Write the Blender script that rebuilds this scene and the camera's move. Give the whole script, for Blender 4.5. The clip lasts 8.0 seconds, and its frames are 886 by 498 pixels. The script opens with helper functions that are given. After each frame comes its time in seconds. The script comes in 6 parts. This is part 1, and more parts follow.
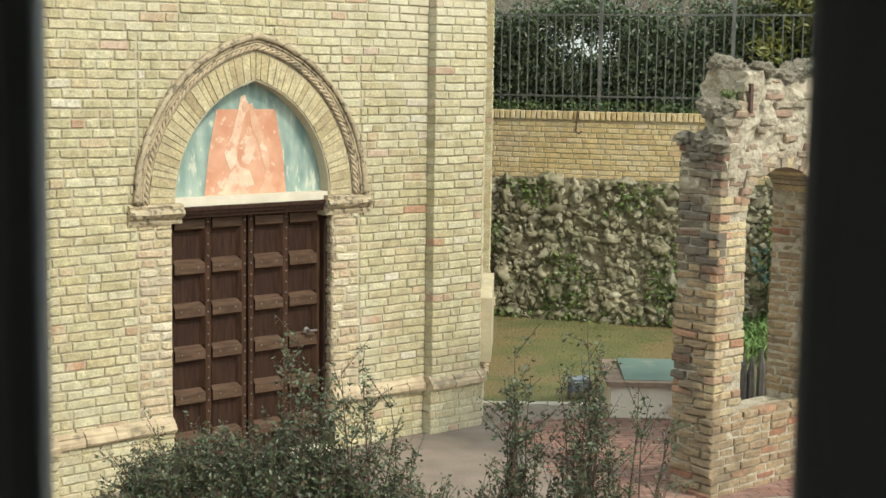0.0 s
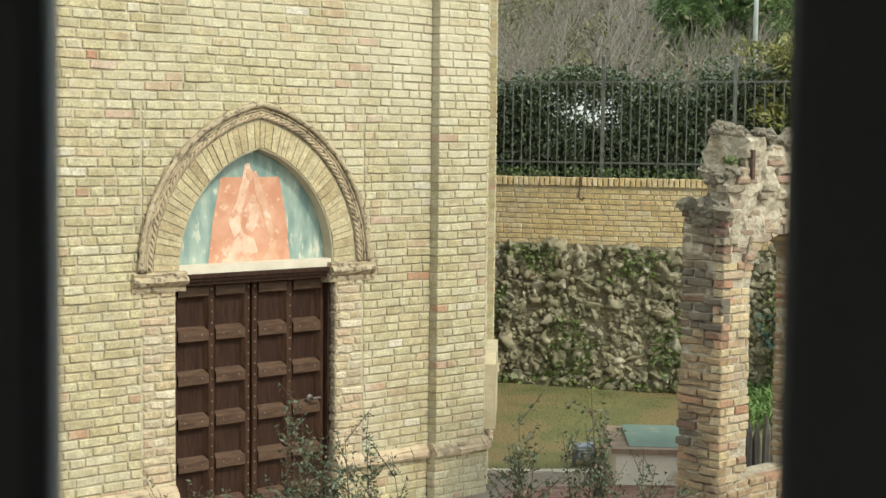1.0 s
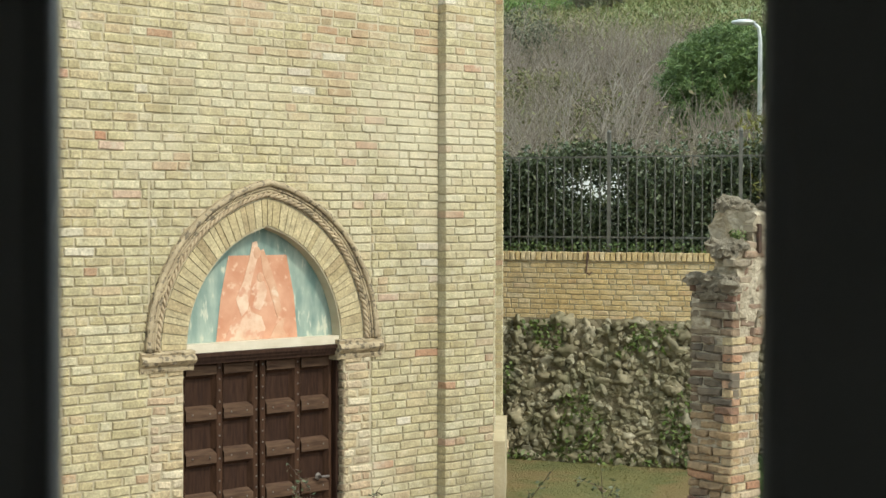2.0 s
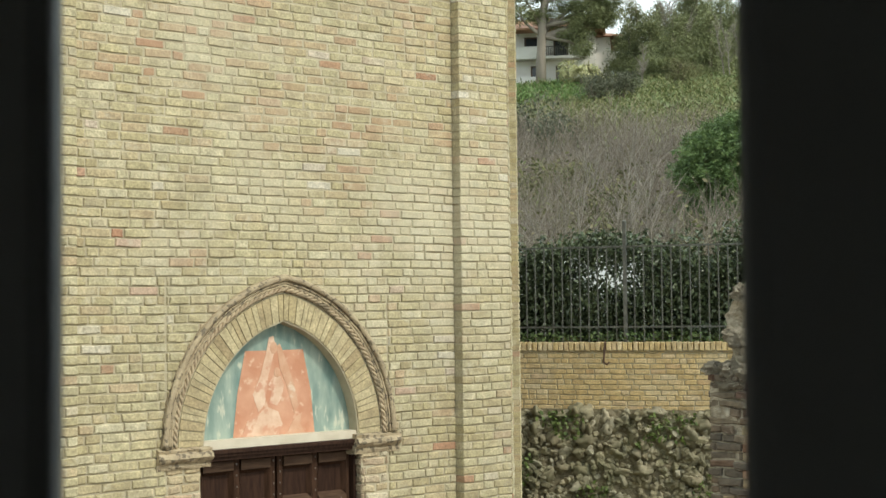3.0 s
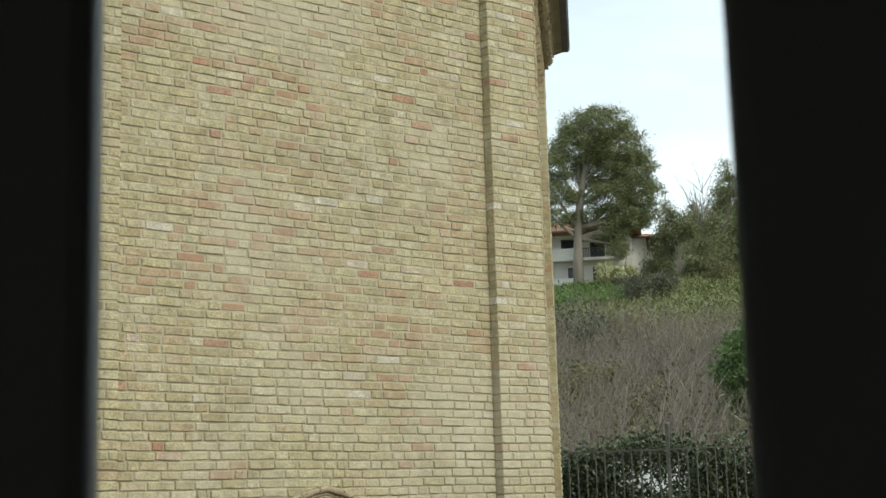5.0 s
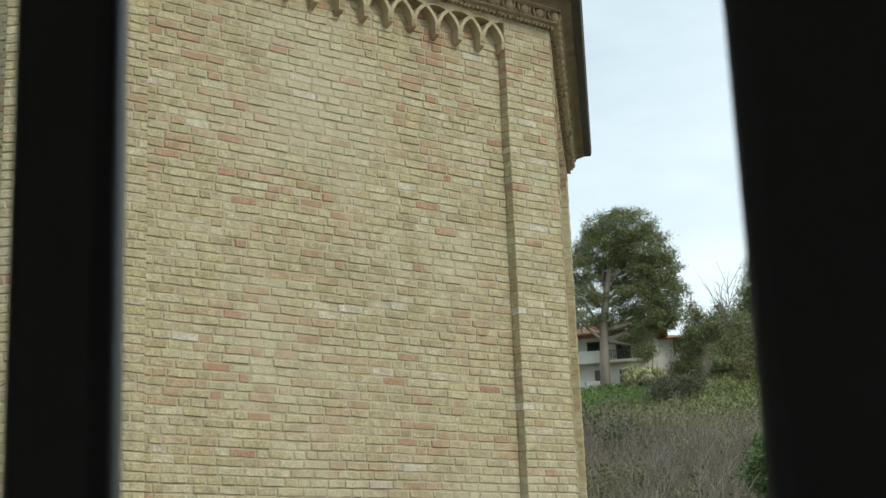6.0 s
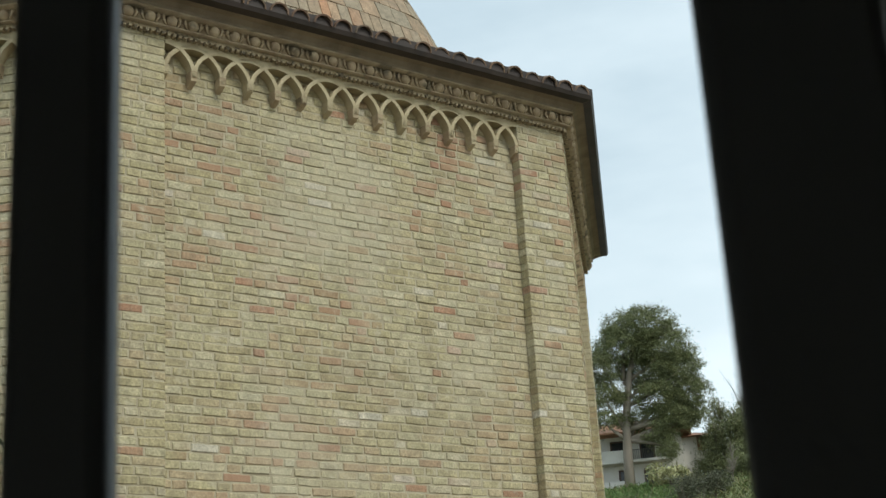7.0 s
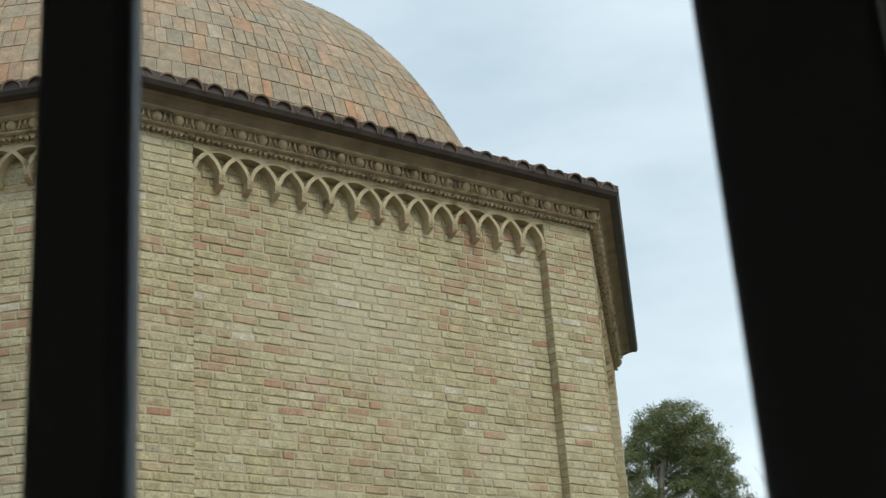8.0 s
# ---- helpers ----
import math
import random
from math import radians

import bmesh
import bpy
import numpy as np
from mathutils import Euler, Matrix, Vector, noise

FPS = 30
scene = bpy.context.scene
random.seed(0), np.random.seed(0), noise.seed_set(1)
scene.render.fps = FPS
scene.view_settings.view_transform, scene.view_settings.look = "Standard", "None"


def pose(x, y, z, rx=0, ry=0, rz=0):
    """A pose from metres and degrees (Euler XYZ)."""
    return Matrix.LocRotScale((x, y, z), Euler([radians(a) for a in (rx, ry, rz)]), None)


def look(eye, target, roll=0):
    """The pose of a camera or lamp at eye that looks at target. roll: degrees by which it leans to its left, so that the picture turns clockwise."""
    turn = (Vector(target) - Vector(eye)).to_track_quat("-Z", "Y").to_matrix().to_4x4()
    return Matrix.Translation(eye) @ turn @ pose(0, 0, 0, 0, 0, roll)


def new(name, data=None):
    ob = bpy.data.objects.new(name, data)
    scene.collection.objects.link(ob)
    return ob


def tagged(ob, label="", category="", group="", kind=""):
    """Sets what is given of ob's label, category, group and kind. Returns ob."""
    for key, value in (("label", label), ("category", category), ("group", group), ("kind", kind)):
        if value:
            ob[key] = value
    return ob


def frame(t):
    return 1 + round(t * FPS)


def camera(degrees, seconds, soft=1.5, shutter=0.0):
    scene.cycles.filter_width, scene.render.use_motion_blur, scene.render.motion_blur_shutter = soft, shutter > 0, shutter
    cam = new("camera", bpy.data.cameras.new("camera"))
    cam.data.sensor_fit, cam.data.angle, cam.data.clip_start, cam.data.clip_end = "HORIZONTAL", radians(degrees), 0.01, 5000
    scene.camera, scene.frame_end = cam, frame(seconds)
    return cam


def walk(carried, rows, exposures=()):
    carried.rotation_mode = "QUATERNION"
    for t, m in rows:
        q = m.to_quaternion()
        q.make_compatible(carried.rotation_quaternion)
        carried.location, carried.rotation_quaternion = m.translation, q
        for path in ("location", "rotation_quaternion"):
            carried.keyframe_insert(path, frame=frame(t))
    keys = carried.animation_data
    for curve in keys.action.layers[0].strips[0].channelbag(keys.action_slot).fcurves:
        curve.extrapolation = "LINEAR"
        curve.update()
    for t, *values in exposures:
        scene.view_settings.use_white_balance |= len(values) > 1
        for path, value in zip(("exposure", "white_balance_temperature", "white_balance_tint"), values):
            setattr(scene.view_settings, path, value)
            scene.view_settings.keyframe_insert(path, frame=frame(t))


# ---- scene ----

# camera and its walk
EYE = 3.07
cam = camera(33.48, 8.0, soft=1.5)
ROWS = [
    (0.0, 0.0009, -0.0000, 0.0000, -0.000, -6.827, 0.851),
    (0.5, 0.0004, -0.0038, 0.0044, 0.081, -5.601, 0.757),
    (1.0, 0.0020, -0.0077, 0.0092, 0.178, -4.278, 0.661),
    (2.5, 0.0066, -0.0181, 0.0257, 0.772, 0.326, -0.265),
    (3.0, 0.0086, -0.0211, 0.0324, 1.120, 2.181, -0.652),
    (3.5, 0.0085, -0.0241, 0.0394, 1.586, 4.128, -0.752),
    (4.0, 0.0078, -0.0265, 0.0470, 1.970, 6.242, -0.880),
    (4.5, 0.0107, -0.0290, 0.0538, 2.125, 8.137, -1.339),
    (6.0, 0.0133, -0.0331, 0.0755, 3.345, 14.180, -2.339),
    (6.5, 0.0161, -0.0344, 0.0826, 3.570, 16.162, -2.980),
    (7.0, 0.0179, -0.0347, 0.0899, 3.861, 18.195, -3.650),
    (7.5, 0.0183, -0.0342, 0.0963, 4.276, 19.969, -3.899),
    (8.0, 0.0193, -0.0338, 0.1038, 4.745, 22.043, -4.188),
]
walk(cam, [(t, pose(x, y, EYE + z, 90 + pitch, 0, yaw) @ pose(0, 0, 0, 0, 0, roll)) for t, x, y, z, yaw, pitch, roll in ROWS],
     exposures=[(0.0, 0.74, 6500, 6), (2.5, 0.50, 6500, 6), (4.5, 0.08, 6400, 6), (6.5, -0.20, 6250, 6), (8.0, -0.28, 6200, 7)])
cam.data.dof.use_dof = True
cam.data.dof.focus_distance = 13.0
cam.data.dof.aperture_fstop = 42.0

# world and sun: a bright overcast sky with a soft sun from behind the window
world = bpy.data.worlds.new("sky")
scene.world = world
world.use_nodes = True
wn, wl = world.node_tree.nodes, world.node_tree.links
sky = wn.new("ShaderNodeTexSky")
sky.sky_type = "NISHITA"
sky.sun_disc = False
sky.sun_elevation = radians(38)
sky.sun_rotation = radians(130)
sky.air_density, sky.dust_density, sky.ozone_density = 1.6, 4.0, 1.0
cloud_co = wn.new("ShaderNodeTexCoord")
cloud_map = wn.new("ShaderNodeMapping")
cloud_map.inputs["Scale"].default_value = (1.2, 1.2, 3.5)
cloud = wn.new("ShaderNodeTexNoise")
cloud.inputs["Scale"].default_value = 2.2
cloud.inputs["Detail"].default_value = 6.0
cloud_ramp = wn.new("ShaderNodeValToRGB")
cloud_ramp.color_ramp.elements[0].position = 0.3
cloud_ramp.color_ramp.elements[0].color = (5.0, 5.9, 6.4, 1)
cloud_ramp.color_ramp.elements[1].position = 0.7
cloud_ramp.color_ramp.elements[1].color = (8.5, 9.2, 9.4, 1)
cloud_mix = wn.new("ShaderNodeMix")
cloud_mix.data_type = "RGBA"
cloud_mix.inputs["Factor"].default_value = 0.85
wl.new(cloud_co.outputs["Generated"], cloud_map.inputs["Vector"])
wl.new(cloud_map.outputs["Vector"], cloud.inputs["Vector"])
wl.new(cloud.outputs["Fac"], cloud_ramp.inputs["Fac"])
wl.new(sky.outputs["Color"], cloud_mix.inputs["A"])
wl.new(cloud_ramp.outputs["Color"], cloud_mix.inputs["B"])
wl.new(cloud_mix.outputs["Result"], wn["Background"].inputs["Color"])
wn["Background"].inputs["Strength"].default_value = 0.155
sun = new("sun", bpy.data.lights.new("sun", "SUN"))
sun.data.energy, sun.data.angle, sun.data.color = 1.7, radians(8), (1.0, 0.93, 0.8)
sun.matrix_world = look((9.8, -8.3, 13.6), (0.0, 0.0, 0.0))


# materials
def material(name, colour_a, colour_b, scale=6.0, detail=6.0, rough=0.85, bump=0.3, bump_scale=40.0, distance=0.01,
             speck=None, speck_scale=3.0, speck_at=0.62, metal=0.0, stretch=(1, 1, 1), sheen=0.5):
    """Two colours mixed by noise, a third in stains, and fine relief."""
    m = bpy.data.materials.new(name)
    m.use_nodes = True
    n, l = m.node_tree.nodes, m.node_tree.links
    b = n["Principled BSDF"]
    b.inputs["Roughness"].default_value = rough
    b.inputs["Metallic"].default_value = metal
    b.inputs["Specular IOR Level"].default_value = sheen
    co = n.new("ShaderNodeTexCoord")
    mp = n.new("ShaderNodeMapping")
    mp.inputs["Scale"].default_value = stretch
    l.new(co.outputs["Object"], mp.inputs["Vector"])
    t = n.new("ShaderNodeTexNoise")
    t.inputs["Scale"].default_value, t.inputs["Detail"].default_value = scale, detail
    l.new(mp.outputs["Vector"], t.inputs["Vector"])
    ramp = n.new("ShaderNodeValToRGB")
    ramp.color_ramp.elements[0].position, ramp.color_ramp.elements[1].position = 0.35, 0.65
    ramp.color_ramp.elements[0].color, ramp.color_ramp.elements[1].color = (*colour_a, 1), (*colour_b, 1)
    l.new(t.outputs["Fac"], ramp.inputs["Fac"])
    out = ramp.outputs["Color"]
    if speck:
        s = n.new("ShaderNodeTexNoise")
        s.inputs["Scale"].default_value, s.inputs["Detail"].default_value = speck_scale, 8.0
        l.new(mp.outputs["Vector"], s.inputs["Vector"])
        r = n.new("ShaderNodeMapRange")
        r.inputs["From Min"].default_value, r.inputs["From Max"].default_value = speck_at, speck_at + 0.08
        l.new(s.outputs["Fac"], r.inputs["Value"])
        mx = n.new("ShaderNodeMix")
        mx.data_type = "RGBA"
        l.new(r.outputs["Result"], mx.inputs["Factor"])
        l.new(out, mx.inputs["A"])
        mx.inputs["B"].default_value = (*speck, 1)
        out = mx.outputs["Result"]
    l.new(out, b.inputs["Base Color"])
    if bump:
        g = n.new("ShaderNodeTexNoise")
        g.inputs["Scale"].default_value, g.inputs["Detail"].default_value = bump_scale, 8.0
        l.new(mp.outputs["Vector"], g.inputs["Vector"])
        bp = n.new("ShaderNodeBump")
        bp.inputs["Strength"].default_value, bp.inputs["Distance"].default_value = bump, distance
        l.new(g.outputs["Fac"], bp.inputs["Height"])
        l.new(bp.outputs["Normal"], b.inputs["Normal"])
    return m


def pieces(name, stops, rough=0.9, stain=(0.2, 0.18, 0.12), stain_at=0.64, bump=0.5, stain_scale=1.3, grain=55.0, bleach=None, blush=None, lime=None):
    """A colour for each brick, leaf or tile out of a ramp, with grain, pits and large weather stains."""
    m = bpy.data.materials.new(name)
    m.use_nodes = True
    n, l = m.node_tree.nodes, m.node_tree.links
    b = n["Principled BSDF"]
    b.inputs["Roughness"].default_value = rough
    ob, ge = n.new("ShaderNodeObjectInfo"), n.new("ShaderNodeNewGeometry")
    add = n.new("ShaderNodeMath")
    add.operation = "ADD"
    l.new(ob.outputs["Random"], add.inputs[0])
    l.new(ge.outputs["Random Per Island"], add.inputs[1])
    fr = n.new("ShaderNodeMath")
    fr.operation = "FRACT"
    l.new(add.outputs[0], fr.inputs[0])
    ramp = n.new("ShaderNodeValToRGB")
    ramp.color_ramp.interpolation = "LINEAR"
    e = ramp.color_ramp.elements
    e[0].position, e[0].color = stops[0][0], (*stops[0][1], 1)
    e[1].position, e[1].color = stops[-1][0], (*stops[-1][1], 1)
    for at, c in stops[1:-1]:
        k = e.new(at)
        k.color = (*c, 1)
    l.new(fr.outputs[0], ramp.inputs["Fac"])
    co = n.new("ShaderNodeTexCoord")
    gr = n.new("ShaderNodeTexNoise")
    gr.inputs["Scale"].default_value, gr.inputs["Detail"].default_value = grain, 8.0
    l.new(ge.outputs["Position"], gr.inputs["Vector"])
    mr = n.new("ShaderNodeMapRange")
    mr.inputs["From Min"].default_value, mr.inputs["From Max"].default_value = 0.3, 0.7
    mr.inputs["To Min"].default_value, mr.inputs["To Max"].default_value = 0.72, 1.22
    l.new(gr.outputs["Fac"], mr.inputs["Value"])
    mul = n.new("ShaderNodeMix")
    mul.data_type, mul.blend_type = "RGBA", "MULTIPLY"
    mul.inputs["Factor"].default_value = 1.0
    l.new(ramp.outputs["Color"], mul.inputs["A"])
    l.new(mr.outputs["Result"], mul.inputs["B"])
    st = n.new("ShaderNodeTexNoise")
    st.inputs["Scale"].default_value, st.inputs["Detail"].default_value = stain_scale, 9.0
    st.inputs["Roughness"].default_value = 0.65
    l.new(ge.outputs["Position"], st.inputs["Vector"])
    sr = n.new("ShaderNodeMapRange")
    sr.inputs["From Min"].default_value, sr.inputs["From Max"].default_value = stain_at - 0.14, stain_at + 0.2
    sr.inputs["To Max"].default_value = 0.7
    l.new(st.outputs["Fac"], sr.inputs["Value"])
    mx = n.new("ShaderNodeMix")
    mx.data_type = "RGBA"
    l.new(sr.outputs["Result"], mx.inputs["Factor"])
    l.new(mul.outputs["Result"], mx.inputs["A"])
    mx.inputs["B"].default_value = (*stain, 1)
    out = mx.outputs["Result"]
    mo = n.new("ShaderNodeTexNoise")
    mo.inputs["Scale"].default_value, mo.inputs["Detail"].default_value = grain * 0.22, 5.0
    l.new(ge.outputs["Position"], mo.inputs["Vector"])
    ms = n.new("ShaderNodeMapRange")
    ms.inputs["From Min"].default_value, ms.inputs["From Max"].default_value = 0.3, 0.7
    ms.inputs["To Min"].default_value, ms.inputs["To Max"].default_value = 0.80, 1.18
    l.new(mo.outputs["Fac"], ms.inputs["Value"])
    mm = n.new("ShaderNodeMix")
    mm.data_type, mm.blend_type = "RGBA", "MULTIPLY"
    mm.inputs["Factor"].default_value = 1.0
    l.new(out, mm.inputs["A"])
    l.new(ms.outputs["Result"], mm.inputs["B"])
    out = mm.outputs["Result"]
    if bleach:
        bl = n.new("ShaderNodeTexNoise")
        bl.inputs["Scale"].default_value, bl.inputs["Detail"].default_value = 0.75, 7.0
        off = n.new("ShaderNodeVectorMath")
        off.operation = "ADD"
        off.inputs[1].default_value = (13.0, 4.0, 7.5)
        l.new(ge.outputs["Position"], off.inputs[0])
        l.new(off.outputs["Vector"], bl.inputs["Vector"])
        br = n.new("ShaderNodeMapRange")
        br.inputs["From Min"].default_value, br.inputs["From Max"].default_value = 0.50, 0.68
        br.inputs["To Max"].default_value = 0.55
        l.new(bl.outputs["Fac"], br.inputs["Value"])
        bm = n.new("ShaderNodeMix")
        bm.data_type = "RGBA"
        l.new(br.outputs["Result"], bm.inputs["Factor"])
        l.new(out, bm.inputs["A"])
        bm.inputs["B"].default_value = (*bleach, 1)
        out = bm.outputs["Result"]
    if blush:
        # some bricks in loose clusters fired redder than the rest
        bn = n.new("ShaderNodeTexNoise")
        bn.inputs["Scale"].default_value, bn.inputs["Detail"].default_value = 0.8, 3.0
        l.new(ge.outputs["Position"], bn.inputs["Vector"])
        bk = n.new("ShaderNodeMapRange")
        bk.inputs["From Min"].default_value, bk.inputs["From Max"].default_value = 0.44, 0.62
        l.new(bn.outputs["Fac"], bk.inputs["Value"])
        w1 = n.new("ShaderNodeMath")
        w1.operation = "MULTIPLY"
        w1.inputs[1].default_value = 37.31
        l.new(fr.outputs[0], w1.inputs[0])
        w2 = n.new("ShaderNodeMath")
        w2.operation = "FRACT"
        l.new(w1.outputs[0], w2.inputs[0])
        w3 = n.new("ShaderNodeMapRange")
        w3.inputs["From Min"].default_value, w3.inputs["From Max"].default_value = 0.55, 1.0
        w3.inputs["To Max"].default_value = 0.85
        l.new(w2.outputs[0], w3.inputs["Value"])
        # the red batch went into the upper courses
        sp = n.new("ShaderNodeSeparateXYZ")
        l.new(ge.outputs["Position"], sp.inputs[0])
        hr = n.new("ShaderNodeMapRange")
        hr.inputs["From Min"].default_value, hr.inputs["From Max"].default_value = 3.0, 5.2
        hr.inputs["To Min"].default_value = 0.12
        l.new(sp.outputs["Z"], hr.inputs["Value"])
        hm = n.new("ShaderNodeMath")
        hm.operation = "MULTIPLY"
        l.new(bk.outputs["Result"], hm.inputs[0])
        l.new(hr.outputs["Result"], hm.inputs[1])
        w4 = n.new("ShaderNodeMath")
        w4.operation = "MULTIPLY"
        l.new(w3.outputs["Result"], w4.inputs[0])
        l.new(hm.outputs[0], w4.inputs[1])
        bx = n.new("ShaderNodeMix")
        bx.data_type = "RGBA"
        l.new(w4.outputs[0], bx.inputs["Factor"])
        l.new(out, bx.inputs["A"])
        bx.inputs["B"].default_value = (*blush, 1)
        out = bx.outputs["Result"]
    if lime:
        # lime smeared and splashed over single bricks
        ln = n.new("ShaderNodeTexNoise")
        ln.inputs["Scale"].default_value, ln.inputs["Detail"].default_value = 7.0, 9.0
        ln.inputs["Roughness"].default_value = 0.7
        l.new(ge.outputs["Position"], ln.inputs["Vector"])
        lr = n.new("ShaderNodeMapRange")
        lr.inputs["From Min"].default_value, lr.inputs["From Max"].default_value = 0.54, 0.68
        lr.inputs["To Max"].default_value = 0.6
        l.new(ln.outputs["Fac"], lr.inputs["Value"])
        lm = n.new("ShaderNodeMix")
        lm.data_type = "RGBA"
        l.new(lr.outputs["Result"], lm.inputs["Factor"])
        l.new(out, lm.inputs["A"])
        lm.inputs["B"].default_value = (*lime, 1)
        out = lm.outputs["Result"]
    l.new(out, b.inputs["Base Color"])
    hs = n.new("ShaderNodeMath")
    hs.operation = "MULTIPLY_ADD"
    hs.inputs[1].default_value = 2.5
    l.new(mo.outputs["Fac"], hs.inputs[0])
    l.new(gr.outputs["Fac"], hs.inputs[2])
    bp = n.new("ShaderNodeBump")
    bp.inputs["Strength"].default_value, bp.inputs["Distance"].default_value = bump, 0.006
    l.new(hs.outputs[0], bp.inputs["Height"])
    l.new(bp.outputs["Normal"], b.inputs["Normal"])
    return m


BRICK = pieces("pale_brick", [(0.0, (0.36, 0.305, 0.175)), (0.16, (0.45, 0.395, 0.24)), (0.32, (0.40, 0.345, 0.195)), (0.48, (0.475, 0.43, 0.275)), (0.60, (0.41, 0.36, 0.21)), (0.74, (0.50, 0.455, 0.31)),
                              (0.84, (0.43, 0.365, 0.22)), (0.925, (0.44, 0.35, 0.22)), (0.958, (0.37, 0.205, 0.125)), (0.972, (0.57, 0.53, 0.43)), (1.0, (0.38, 0.325, 0.195))],
               stain=(0.25, 0.225, 0.145), stain_at=0.62, stain_scale=0.9, bleach=(0.54, 0.50, 0.38), blush=(0.37, 0.20, 0.125), lime=(0.52, 0.475, 0.36))
ARCH_BRICK = pieces("arch_brick", [(0.0, (0.37, 0.30, 0.165)), (0.4, (0.47, 0.40, 0.245)), (0.8, (0.42, 0.345, 0.20)), (1.0, (0.34, 0.265, 0.15))], stain=(0.27, 0.23, 0.15), stain_at=0.64, stain_scale=2.0)
JAMB_BRICK = pieces("weathered_jamb_brick", [(0.0, (0.40, 0.32, 0.19)), (0.4, (0.50, 0.42, 0.27)), (0.7, (0.42, 0.31, 0.20)), (0.9, (0.56, 0.50, 0.36)), (1.0, (0.38, 0.31, 0.21))],
                    stain=(0.33, 0.27, 0.2), stain_at=0.58, bump=0.9, stain_scale=4.0)
REVEAL_BRICK = pieces("dark_reveal_brick", [(0.0, (0.20, 0.155, 0.095)), (0.4, (0.28, 0.22, 0.14)), (0.7, (0.22, 0.16, 0.10)), (1.0, (0.32, 0.26, 0.17))], stain=(0.10, 0.08, 0.055), stain_at=0.52, bump=0.9, stain_scale=4.0)
RUIN_BRICK = pieces("ruin_brick", [(0.0, (0.42, 0.33, 0.18)), (0.3, (0.50, 0.41, 0.24)), (0.5, (0.40, 0.29, 0.16)), (0.7, (0.47, 0.39, 0.24)), (0.86, (0.36, 0.18, 0.10)), (1.0, (0.45, 0.38, 0.26))],
                    stain=(0.13, 0.115, 0.085), stain_at=0.55, bump=0.9, stain_scale=2.4)
RUIN_RUBBLE = pieces("ruin_rubble", [(0.0, (0.24, 0.20, 0.14)), (0.4, (0.35, 0.30, 0.21)), (0.7, (0.30, 0.225, 0.15)), (0.85, (0.31, 0.19, 0.13)), (1.0, (0.40, 0.345, 0.25))], stain=(0.11, 0.095, 0.075), stain_at=0.52, bump=1.0, stain_scale=4.0, grain=30.0)
# two darker ruin bricks: weathering, with the shade of averted faces mixed in
SHADED_DARK = pieces("shaded_dark_brick", [(0.0, (0.16, 0.125, 0.085)), (0.35, (0.22, 0.175, 0.115)), (0.6, (0.135, 0.112, 0.083)), (0.85, (0.24, 0.165, 0.10)), (0.94, (0.21, 0.10, 0.062)), (1.0, (0.18, 0.15, 0.11))], stain=(0.07, 0.064, 0.054), stain_at=0.50, bump=1.0, stain_scale=3.0, grain=30.0)
SIDE_BRICK = pieces("brown_worn_shaded_brick", [(0.0, (0.29, 0.20, 0.11)), (0.35, (0.35, 0.25, 0.14)), (0.6, (0.27, 0.19, 0.11)), (0.85, (0.38, 0.275, 0.155)), (0.94, (0.30, 0.13, 0.075)), (1.0, (0.29, 0.21, 0.125))], stain=(0.085, 0.075, 0.058), stain_at=0.52, bump=1.0, stain_scale=3.0, grain=30.0)
YELLOW_BRICK = pieces("yellow_brick", [(0.0, (0.47, 0.345, 0.165)), (0.4, (0.58, 0.45, 0.235)), (0.7, (0.52, 0.385, 0.19)), (0.9, (0.62, 0.51, 0.32)), (1.0, (0.46, 0.31, 0.155))],
                      stain=(0.52, 0.47, 0.37), stain_at=0.60, stain_scale=1.8)
DOME_BRICK = pieces("dome_brick", [(0.0, (0.328, 0.234, 0.152)), (0.25, (0.386, 0.298, 0.205)), (0.45, (0.304, 0.257, 0.187)), (0.65, (0.409, 0.287, 0.187)), (0.82, (0.281, 0.257, 0.199)), (0.94, (0.421, 0.240, 0.140)), (1.0, (0.398, 0.339, 0.252))],
                    stain=(0.257, 0.228, 0.164), stain_at=0.52, stain_scale=1.6)
ROOF_TILE = pieces("roof_tile", [(0.0, (0.168, 0.098, 0.066)), (0.5, (0.240, 0.150, 0.096)), (0.8, (0.156, 0.108, 0.078)), (1.0, (0.300, 0.192, 0.120))], stain=(0.120, 0.108, 0.084), stain_at=0.55, stain_scale=3.0)
RUBBLE = pieces("rubble_stone", [(0.0, (0.21, 0.18, 0.115)), (0.4, (0.30, 0.265, 0.175)), (0.7, (0.24, 0.21, 0.14)), (0.93, (0.42, 0.385, 0.29)), (1.0, (0.22, 0.195, 0.13))],
                stain=(0.075, 0.085, 0.035), stain_at=0.52, bump=1.0, stain_scale=2.2, grain=18.0)
MORTAR = material("lime_mortar", (0.36, 0.315, 0.215), (0.46, 0.41, 0.29), 5.0, bump=0.6, bump_scale=60)
DOME_JOINT = material("dome_joint", (0.46, 0.38, 0.26), (0.55, 0.46, 0.33), 5.0, bump=0.5)
RUIN_CORE = material("ruin_core", (0.29, 0.25, 0.18), (0.43, 0.375, 0.28), 14.0, bump=1.0, bump_scale=22, distance=0.03, speck=(0.17, 0.145, 0.105), speck_scale=9.0, speck_at=0.60)
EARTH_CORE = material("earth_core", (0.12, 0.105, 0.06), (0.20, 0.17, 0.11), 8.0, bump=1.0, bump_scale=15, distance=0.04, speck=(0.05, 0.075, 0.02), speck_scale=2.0)
